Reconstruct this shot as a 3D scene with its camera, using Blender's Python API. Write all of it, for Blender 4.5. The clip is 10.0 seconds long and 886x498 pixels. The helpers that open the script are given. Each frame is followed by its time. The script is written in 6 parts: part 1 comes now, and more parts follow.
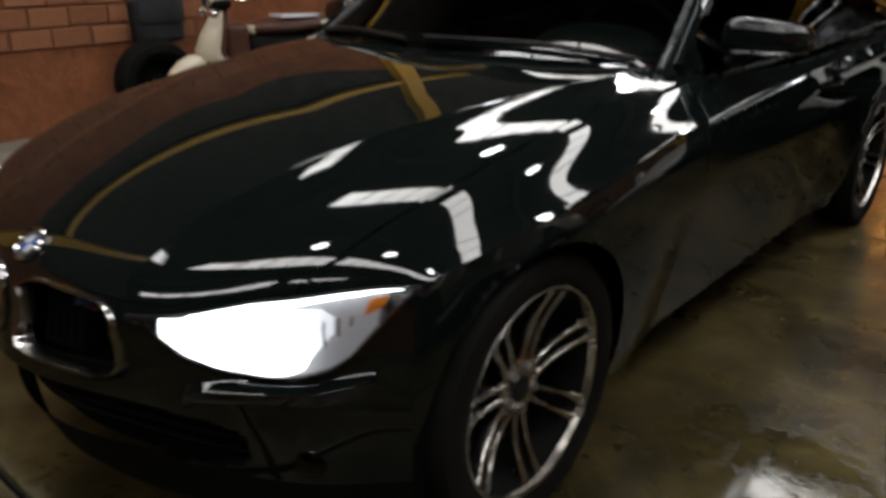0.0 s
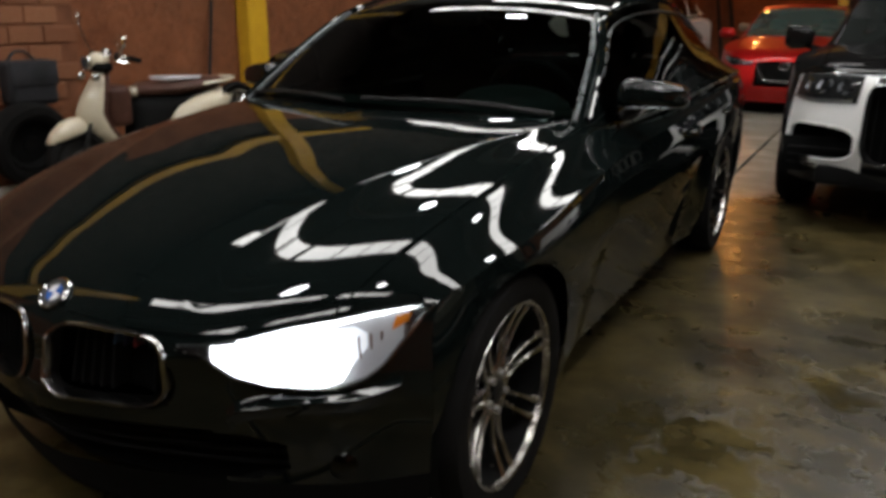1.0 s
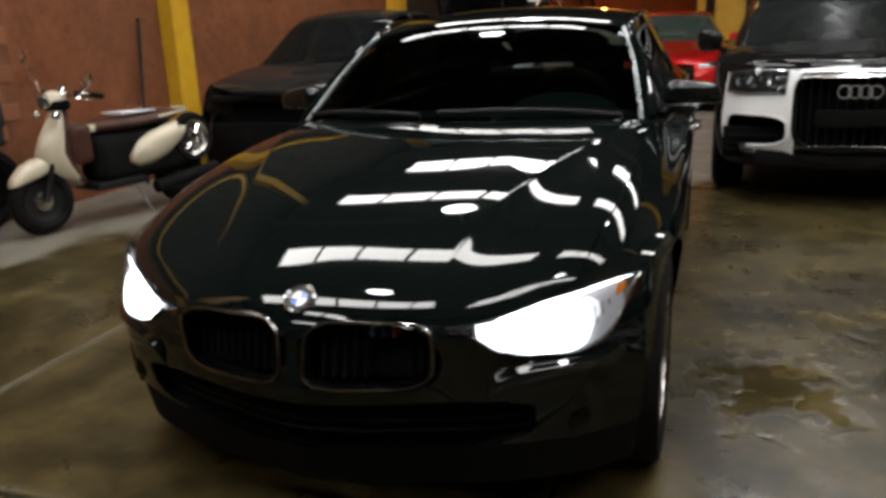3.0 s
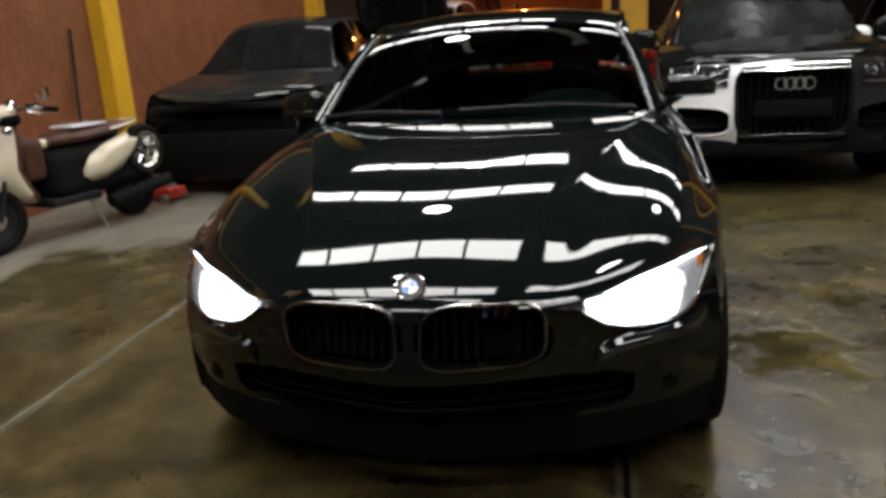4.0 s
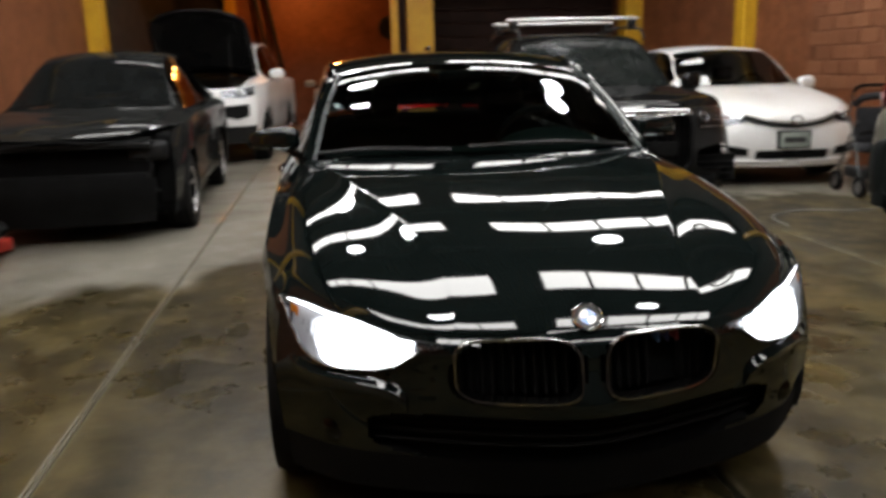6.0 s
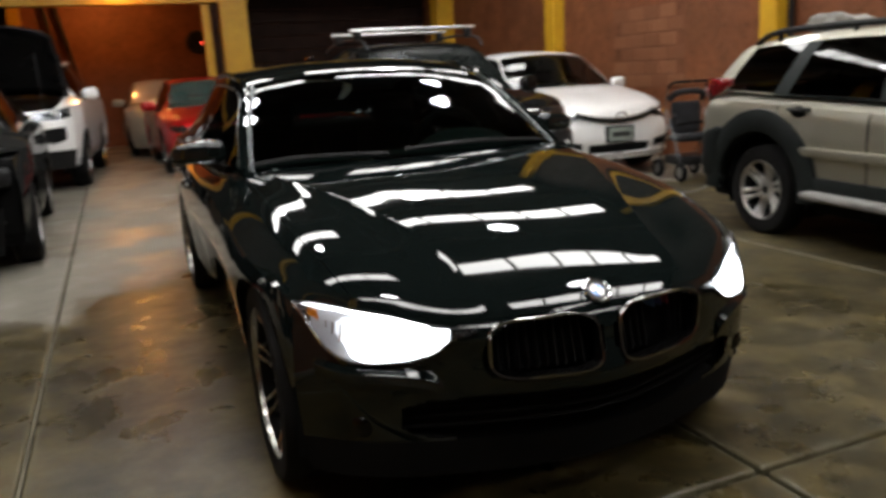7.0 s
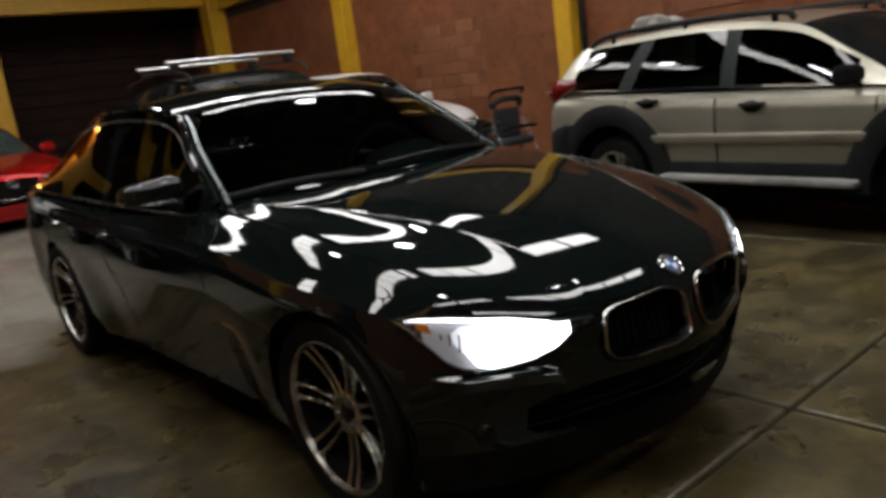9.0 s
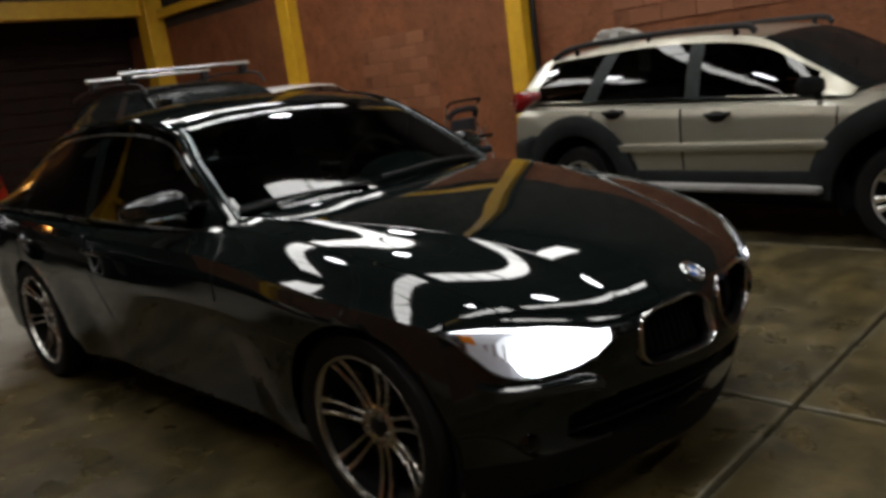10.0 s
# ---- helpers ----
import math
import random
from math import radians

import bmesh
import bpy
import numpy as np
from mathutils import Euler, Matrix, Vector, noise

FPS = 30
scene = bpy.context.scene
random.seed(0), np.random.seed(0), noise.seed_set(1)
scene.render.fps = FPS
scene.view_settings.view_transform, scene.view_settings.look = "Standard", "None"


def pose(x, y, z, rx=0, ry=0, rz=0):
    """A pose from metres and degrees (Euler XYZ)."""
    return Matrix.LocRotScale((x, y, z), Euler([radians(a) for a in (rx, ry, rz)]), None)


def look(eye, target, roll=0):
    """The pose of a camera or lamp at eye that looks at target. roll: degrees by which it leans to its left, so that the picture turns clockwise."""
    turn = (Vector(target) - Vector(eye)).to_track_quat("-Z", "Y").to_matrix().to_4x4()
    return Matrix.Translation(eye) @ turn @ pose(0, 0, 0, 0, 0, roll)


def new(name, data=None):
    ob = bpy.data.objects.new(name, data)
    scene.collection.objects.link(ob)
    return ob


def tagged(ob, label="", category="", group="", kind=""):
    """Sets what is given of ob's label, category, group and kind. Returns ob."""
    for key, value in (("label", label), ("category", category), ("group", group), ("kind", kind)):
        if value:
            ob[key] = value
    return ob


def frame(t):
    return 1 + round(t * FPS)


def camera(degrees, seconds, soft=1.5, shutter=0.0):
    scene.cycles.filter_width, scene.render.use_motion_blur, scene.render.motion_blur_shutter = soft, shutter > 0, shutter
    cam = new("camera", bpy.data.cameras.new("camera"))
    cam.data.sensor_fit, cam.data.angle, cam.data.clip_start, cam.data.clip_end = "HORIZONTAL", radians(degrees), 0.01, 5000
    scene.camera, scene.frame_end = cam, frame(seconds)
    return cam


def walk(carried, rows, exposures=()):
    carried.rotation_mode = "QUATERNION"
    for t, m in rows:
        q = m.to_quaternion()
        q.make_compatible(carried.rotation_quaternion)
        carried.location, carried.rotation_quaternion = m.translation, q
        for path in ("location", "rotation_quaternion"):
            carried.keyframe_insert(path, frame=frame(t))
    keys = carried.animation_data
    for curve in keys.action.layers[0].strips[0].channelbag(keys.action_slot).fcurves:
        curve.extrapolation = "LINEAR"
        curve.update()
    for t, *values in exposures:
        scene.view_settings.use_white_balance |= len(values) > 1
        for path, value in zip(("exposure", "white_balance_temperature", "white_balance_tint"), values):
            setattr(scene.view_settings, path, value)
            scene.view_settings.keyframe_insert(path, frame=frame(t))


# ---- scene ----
cam = camera(59.3, 10.0, soft=3.5, shutter=0.7)

PATH = [
    (0, (1.663, -0.47, 1.243), (0.44, 0.943, 0.53), -0.2),
    (0.5, (1.619, -0.71, 1.264), (0.464, 0.799, 0.642), 0.8),
    (1, (1.579, -0.896, 1.283), (0.645, 0.774, 0.703), 0.3),
    (1.5, (1.45, -1.025, 1.318), (0.553, 0.696, 0.833), -0.2),
    (2, (1.361, -1.278, 1.336), (0.614, 0.512, 0.85), -0.5),
    (2.5, (1.202, -1.427, 1.298), (0.489, 0.363, 0.762), 0.0),
    (3, (0.939, -1.49, 1.299), (0.311, 0.33, 0.758), -2.4),
    (4.5, (0.224, -1.8, 1.315), (-0.037, 0.111, 0.785), -2.1),
    (5, (-0.066, -1.797, 1.338), (-0.199, 0.131, 0.825), -0.8),
    (6.5, (-0.907, -1.682, 1.291), (-0.402, 0.204, 0.857), -2.4),
    (7, (-1.195, -1.677, 1.297), (-0.46, 0.13, 0.854), -3.3),
    (7.5, (-1.41, -1.543, 1.293), (-0.506, 0.19, 0.87), -4.6),
    (8, (-1.594, -1.399, 1.319), (-0.583, 0.276, 0.906), -4.3),
    (8.5, (-1.817, -1.333, 1.327), (-0.663, 0.244, 0.9), -8.0),
    (9, (-1.963, -1.192, 1.316), (-0.72, 0.313, 0.881), -7.6),
    (9.5, (-2.024, -1.03, 1.317), (-0.648, 0.344, 0.848), -6.3),
    (10, (-2.183, -1.006, 1.363), (-0.814, 0.386, 0.931), -7.6),
]
walk(cam, [(t, look(eye, target, roll)) for t, eye, target, roll in PATH], [(0.0, -0.06), (1.5, 0.09), (3.0, 0.34), (4.5, 0.54), (5.0, 0.54), (6.5, 0.49), (7.2, 0.36), (8.0, 0.16), (10.0, 0.0)])

# ---- world and light ----
world = bpy.data.worlds.new("sky")
scene.world = world
world.use_nodes = True
wn = world.node_tree
sky = wn.nodes.new("ShaderNodeTexSky")
sky.sky_type, sky.sun_disc = "NISHITA", False
sky.sun_elevation, sky.sun_rotation = radians(35), radians(140)
wn.nodes["Background"].inputs["Strength"].default_value = 0.1
wn.links.new(sky.outputs["Color"], wn.nodes["Background"].inputs["Color"])

SKYLIGHT_GLOW = 11.3
LAMP_GLOW = 60.0
BULB_WATTS = 15.0
BAY_WATTS = 52.0
HEADLIGHT_GLOW = 8.0

# ---- materials ----


def shader(name, color, rough=0.5, metal=0.0, coat=0.0, spec=0.5):
    m = bpy.data.materials.new(name)
    m.use_nodes = True
    b = m.node_tree.nodes["Principled BSDF"]
    b.inputs["Base Color"].default_value = (*color, 1)
    b.inputs["Roughness"].default_value = rough
    b.inputs["Metallic"].default_value = metal
    b.inputs["Coat Weight"].default_value = coat
    b.inputs["Coat Roughness"].default_value = 0.03
    b.inputs["Specular IOR Level"].default_value = spec
    return m


def coords(m, world_space=False):
    n = m.node_tree.nodes
    if world_space:
        return n.new("ShaderNodeNewGeometry").outputs["Position"]
    return n.new("ShaderNodeTexCoord").outputs["Object"]


def noise_tex(m, where, scale, detail=6.0, rough=0.6):
    t = m.node_tree.nodes.new("ShaderNodeTexNoise")
    t.inputs["Scale"].default_value = scale
    t.inputs["Detail"].default_value = detail
    t.inputs["Roughness"].default_value = rough
    m.node_tree.links.new(where, t.inputs["Vector"])
    return t.outputs["Fac"]


def ramp(m, fac, stops):
    r = m.node_tree.nodes.new("ShaderNodeValToRGB")
    m.node_tree.links.new(fac, r.inputs["Fac"])
    e = r.color_ramp.elements
    while len(e) < len(stops):
        e.new(0.5)
    for k, (p, c) in zip(e, stops):
        k.position = p
        k.color = (*c, 1) if len(c) == 3 else c
    return r.outputs["Color"]


def grey(v):
    return (v, v, v)


def mixed(m, fac, a, b, mode="MIX"):
    x = m.node_tree.nodes.new("ShaderNodeMix")
    x.data_type, x.blend_type = "RGBA", mode
    link = m.node_tree.links.new
    for key, v in ((0, fac), (6, a), (7, b)):
        if isinstance(v, (int, float)):
            x.inputs[key].default_value = v
        elif isinstance(v, tuple):
            x.inputs[key].default_value = (*v, 1)
        else:
            link(v, x.inputs[key])
    return x.outputs[2]


def bump(m, height, strength, distance=0.01, under=None):
    b = m.node_tree.nodes.new("ShaderNodeBump")
    b.inputs["Strength"].default_value = strength
    b.inputs["Distance"].default_value = distance
    m.node_tree.links.new(height, b.inputs["Height"])
    if under is not None:
        m.node_tree.links.new(under, b.inputs["Normal"])
    return b.outputs["Normal"]


def put_in(m, key, out):
    m.node_tree.links.new(out, m.node_tree.nodes["Principled BSDF"].inputs[key])


def paint(name, color, dust=0.12, dust_color=(0.25, 0.22, 0.18), rough=0.25, metal=0.0, coat=0.8, haze=0.18):
    """Car paint under a thin uneven film of workshop dust."""
    m = shader(name, color, rough, metal, coat)
    at = coords(m)
    film = noise_tex(m, at, 3.0, 8.0, 0.7)
    fac = ramp(m, film, [(0.35, grey(0.0)), (0.8, grey(dust))])
    put_in(m, "Base Color", mixed(m, fac, color, dust_color))
    put_in(m, "Roughness", ramp(m, film, [(0.3, grey(rough)), (0.85, grey(min(1, rough + 0.25)))]))
    put_in(m, "Coat Roughness", ramp(m, film, [(0.3, grey(0.03)), (0.85, grey(haze))]))
    return m


def rubbery(name, color, rough, scale=60.0):
    m = shader(name, color, rough, 0.0, 0.0, 0.18)
    at = coords(m)
    n = noise_tex(m, at, scale, 4.0)
    big = noise_tex(m, at, 4.0, 5.0)
    c2 = tuple(min(1, c * 2.2 + 0.004) for c in color)
    put_in(m, "Base Color", mixed(m, ramp(m, big, [(0.4, grey(0)), (0.75, grey(0.6))]), color, c2))
    put_in(m, "Normal", bump(m, n, 0.2, 0.002))
    return m


def metal_of(name, color, rough, var=0.12):
    m = shader(name, color, rough, 1.0)
    at = coords(m)
    n = noise_tex(m, at, 14.0, 6.0)
    put_in(m, "Roughness", ramp(m, n, [(0.3, grey(rough)), (0.8, grey(rough + var))]))
    return m


def window_glass(name, tint, ior=1.5, rough=0.0):
    """Thin tinted glass: clear straight through, mirror-like by its angle."""
    m = bpy.data.materials.new(name)
    m.use_nodes = True
    t = m.node_tree
    t.nodes.remove(t.nodes["Principled BSDF"])
    clear = t.nodes.new("ShaderNodeBsdfTransparent")
    clear.inputs["Color"].default_value = (*tint, 1)
    gloss = t.nodes.new("ShaderNodeBsdfGlossy")
    gloss.inputs["Roughness"].default_value = rough
    fres = t.nodes.new("ShaderNodeFresnel")
    fres.inputs["IOR"].default_value = ior
    mix = t.nodes.new("ShaderNodeMixShader")
    t.links.new(fres.outputs[0], mix.inputs[0])
    t.links.new(clear.outputs[0], mix.inputs[1])
    t.links.new(gloss.outputs[0], mix.inputs[2])
    t.links.new(mix.outputs[0], t.nodes["Material Output"].inputs["Surface"])
    return m


def coated_glass(name, tint, film, cover, rough=0.06):
    """Window glass under an uneven matt film: dust, or a pale reflection put into colour."""
    m = window_glass(name, tint, 1.5, rough)
    t = m.node_tree
    clean = t.nodes["Material Output"].inputs["Surface"].links[0].from_socket
    dust = t.nodes.new("ShaderNodeBsdfDiffuse")
    dust.inputs["Color"].default_value = (*film, 1)
    mix = t.nodes.new("ShaderNodeMixShader")
    t.links.new(ramp(m, noise_tex(m, coords(m), 4.0, 6.0, 0.65), [(0.3, grey(cover * 0.6)), (0.7, grey(min(1, cover * 1.3)))]), mix.inputs[0])
    t.links.new(clean, mix.inputs[1])
    t.links.new(dust.outputs[0], mix.inputs[2])
    t.links.new(mix.outputs[0], t.nodes["Material Output"].inputs["Surface"])
    return m


def glowing(name, color, strength, base=(0.8, 0.8, 0.8), rough=0.5):
    m = shader(name, base, rough)
    b = m.node_tree.nodes["Principled BSDF"]
    b.inputs["Emission Color"].default_value = (*color, 1)
    b.inputs["Emission Strength"].default_value = strength
    return m


M = {}
M["black"] = shader("black_car_paint", (0.0036, 0.0056, 0.0054), 0.5, 0.0, 1.0, 0.0)
film = noise_tex(M["black"], coords(M["black"]), 5.0, 8.0, 0.7)
put_in(M["black"], "Coat Roughness", ramp(M["black"], film, [(0.35, grey(0.012)), (0.85, grey(0.05))]))
M["white"] = paint("white_car_paint", (0.80, 0.80, 0.78), 0.14)
M["silver"] = paint("champagne_silver_paint", (0.45, 0.43, 0.345), 0.12, (0.17, 0.15, 0.11), 0.28, 0.8, 0.9)
M["red"] = paint("red_car_paint", (0.46, 0.010, 0.010), 0.03, (0.2, 0.1, 0.08), 0.42, 0.75, 0.7, 0.05)
M["red"].node_tree.nodes["Principled BSDF"].inputs["Specular IOR Level"].default_value = 0.1
M["darkgrey"] = paint("dark_grey_car_paint", (0.014, 0.0145, 0.014), 0.10, (0.08, 0.075, 0.07), 0.45, 0.0, 0.5, 0.06)
M["beige"] = paint("beige_car_paint", (0.30, 0.26, 0.20), 0.3, (0.25, 0.2, 0.15), 0.4)
M["primer"] = paint("black_hood_paint", (0.006, 0.006, 0.006), 0.05, (0.05, 0.046, 0.044), 0.5, 0.0, 0.45, 0.10)
M["cream"] = paint("cream_scooter_paint", (0.62, 0.55, 0.40), 0.2)
M["brown"] = rubbery("brown_leatherette", (0.060, 0.026, 0.018), 0.45, 40)
M["plastic"] = rubbery("black_plastic", (0.012, 0.012, 0.012), 0.45, 90)
M["frame_dark"] = rubbery("dark_window_frame", (0.012, 0.0155, 0.0145), 0.5, 80)
M["cladding"] = rubbery("grey_plastic_cladding", (0.006, 0.0075, 0.007), 0.6, 120)
M["step"] = rubbery("grey_step_tread", (0.16, 0.155, 0.145), 0.55, 60)
M["rubber"] = rubbery("tyre_rubber", (0.004, 0.0037, 0.0035), 0.85, 70)
# near-black standing in for shade in grilles, arches and wheels; also black trim
M["void"] = rubbery("shade_and_trim_black", (0.003, 0.003, 0.003), 0.9, 30)
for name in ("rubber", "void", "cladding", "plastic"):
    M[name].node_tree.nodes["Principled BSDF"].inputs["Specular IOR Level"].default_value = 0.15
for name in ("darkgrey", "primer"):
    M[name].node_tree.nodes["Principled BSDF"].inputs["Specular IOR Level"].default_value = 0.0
M["seat"] = rubbery("seat_fabric", (0.02, 0.02, 0.022), 0.8, 150)
M["dash"] = rubbery("dashboard_vinyl", (0.03, 0.045, 0.04), 0.55, 150)
M["chrome"] = metal_of("chrome", (0.85, 0.85, 0.85), 0.06)
M["alloy"] = metal_of("alloy_wheel", (0.40, 0.38, 0.35), 0.2)
M["alloy_light"] = metal_of("silver_alloy_wheel", (0.7, 0.69, 0.66), 0.33)
M["lampbase"] = metal_of("dark_lamp_reflector", (0.22, 0.22, 0.23), 0.22)
M["steel"] = metal_of("dull_steel", (0.42, 0.41, 0.4), 0.42)
M["glass"] = window_glass("tinted_windscreen", (0.22, 0.27, 0.26), 1.5)
M["glass_dark"] = window_glass("dark_tinted_glass", (0.05, 0.055, 0.055), 1.5)
M["glass_film"] = window_glass("filmed_side_glass", (0.05, 0.055, 0.055), 1.33)
M["lens"] = window_glass("clear_lamp_lens", (0.9, 0.92, 0.93), 1.45)
# the pale green film stands in for a bright reflection in the pane
M["glass_pale"] = coated_glass("pale_reflecting_windscreen", (0.30, 0.36, 0.33), (0.15, 0.20, 0.17), 0.28)
M["glass_grimy"] = coated_glass("grimy_dark_windscreen", (0.10, 0.11, 0.11), (0.011, 0.012, 0.012), 0.72, 0.025)
M["glass_dull"] = coated_glass("dull_filmed_windscreen", (0.10, 0.11, 0.11), (0.010, 0.012, 0.011), 1.0, 0.25)
M["satin"] = metal_of("satin_window_moulding", (0.11, 0.12, 0.12), 0.24)
M["tail"] = shader("red_lamp_lens", (0.15, 0.004, 0.005), 0.2, 0.0, 0.7)
M["amber"] = shader("amber_reflector", (0.8, 0.25, 0.02), 0.25, 0.0, 0.5)
M["led"] = glowing("headlight_beam", (0.93, 0.95, 1.0), HEADLIGHT_GLOW)
M["led_bowl"] = glowing("lit_lamp_bowl", (0.90, 0.93, 1.0), 0.10, (0.45, 0.45, 0.46), 0.15)
M["led_halo"] = glowing("lit_lamp_reflector", (0.90, 0.93, 1.0), 0.75, (0.6, 0.6, 0.6), 0.15)
M["badge_blue"] = shader("blue_enamel", (0.03, 0.12, 0.42), 0.2, 0.0, 0.6)
M["badge_white"] = shader("white_enamel", (0.75, 0.76, 0.78), 0.2, 0.0, 0.6)
M["stripe_blue"] = shader("light_blue_clip", (0.03, 0.08, 0.16), 0.5)
M["stripe_navy"] = shader("navy_clip", (0.01, 0.015, 0.07), 0.5)
M["stripe_red"] = shader("red_clip", (0.16, 0.01, 0.015), 0.5)
M["dimchrome"] = metal_of("dulled_chrome", (0.32, 0.31, 0.30), 0.12)
M["plate"] = rubbery("weathered_plate", (0.22, 0.25, 0.22), 0.5, 40)
M["ink"] = shader("dark_print", (0.03, 0.03, 0.03), 0.6)
M["redpaint"] = rubbery("worn_red_paint", (0.28, 0.03, 0.02), 0.6, 30)
M["daylight"] = glowing("translucent_roof_sheet", (1.0, 0.985, 0.96), SKYLIGHT_GLOW)
M["lampglow"] = glowing("lamp_diffuser", (0.97, 0.98, 1.0), LAMP_GLOW)
M["bulbglow"] = glowing("warm_bulb_glass", (1.0, 0.5, 0.14), 30.0)
M["redled"] = glowing("red_indicator", (1.0, 0.05, 0.03), 6.0)
# darker colour of the upper walls, the front and the ends by the bay
M["upper"] = rubbery("dark_plaster", (0.030, 0.024, 0.020), 0.8, 12)
M["bundle"] = rubbery("pale_dusty_cloth", (0.24, 0.23, 0.21), 0.85, 30)


def wall_material():
    """Rough red-brown masonry paint with stains and scuffs."""
    m = shader("red_brown_wall_paint", (0.27, 0.10, 0.06), 0.66, 0.0, 0.0, 0.22)
    at = coords(m, True)
    fine = noise_tex(m, at, 38.0, 8.0, 0.7)
    mid = noise_tex(m, at, 3.2, 8.0, 0.65)
    big = noise_tex(m, at, 0.55, 4.0)
    c = mixed(m, ramp(m, mid, [(0.3, grey(0)), (0.75, grey(1))]), (0.150, 0.047, 0.018), (0.275, 0.100, 0.042))
    c = mixed(m, ramp(m, big, [(0.45, grey(0)), (0.7, grey(0.45))]), c, (0.135, 0.060, 0.030))
    c = mixed(m, ramp(m, fine, [(0.58, grey(0)), (0.75, grey(0.35))]), c, (0.34, 0.165, 0.085))
    lump = noise_tex(m, at, 13.0, 6.0, 0.6)
    c = mixed(m, ramp(m, lump, [(0.52, grey(0)), (0.70, grey(0.55))]), c, (0.095, 0.032, 0.013))
    put_in(m, "Base Color", c)
    n1 = bump(m, mid, 0.35, 0.02)
    n1 = bump(m, lump, 0.8, 0.022, n1)
    put_in(m, "Normal", bump(m, fine, 0.6, 0.007, n1))
    return m


def block_material():
    m = shader("painted_block", (0.3, 0.13, 0.08), 0.62, 0.0, 0.0, 0.25)
    at = coords(m, True)
    info = m.node_tree.nodes.new("ShaderNodeObjectInfo")
    fine = noise_tex(m, at, 45.0, 8.0, 0.7)
    c = mixed(m, info.outputs["Random"], (0.19, 0.070, 0.032), (0.26, 0.107, 0.051))
    c = mixed(m, ramp(m, fine, [(0.5, grey(0)), (0.75, grey(0.35))]), c, (0.36, 0.19, 0.11))
    put_in(m, "Base Color", c)
    put_in(m, "Normal", bump(m, fine, 0.6, 0.008))
    return m


def yellow_material():
    m = shader("yellow_column_paint", (0.62, 0.34, 0.02), 0.42)
    at = coords(m, True)
    mid = noise_tex(m, at, 5.0, 8.0, 0.7)
    fine = noise_tex(m, at, 30.0, 6.0)
    c = mixed(m, ramp(m, mid, [(0.35, grey(0)), (0.75, grey(1))]), (0.66, 0.38, 0.02), (0.52, 0.27, 0.015))
    c = mixed(m, ramp(m, fine, [(0.66, grey(0)), (0.75, grey(0.6))]), c, (0.12, 0.07, 0.03))
    put_in(m, "Base Color", c)
    put_in(m, "Normal", bump(m, fine, 0.25, 0.004))
    return m


def calc(m, op, a, b=None, c=None):
    n = m.node_tree.nodes.new("ShaderNodeMath")
    n.operation = op
    for k, v in enumerate((a, b, c)):
        if v is None:
            continue
        if isinstance(v, (int, float)):
            n.inputs[k].default_value = v
        else:
            m.node_tree.links.new(v, n.inputs[k])
    return n.outputs[0]


SLAB_X, SLAB_Y = (-1.66, 0.56, 2.85), (-3.2, 0.045, 7.4, 14.4)


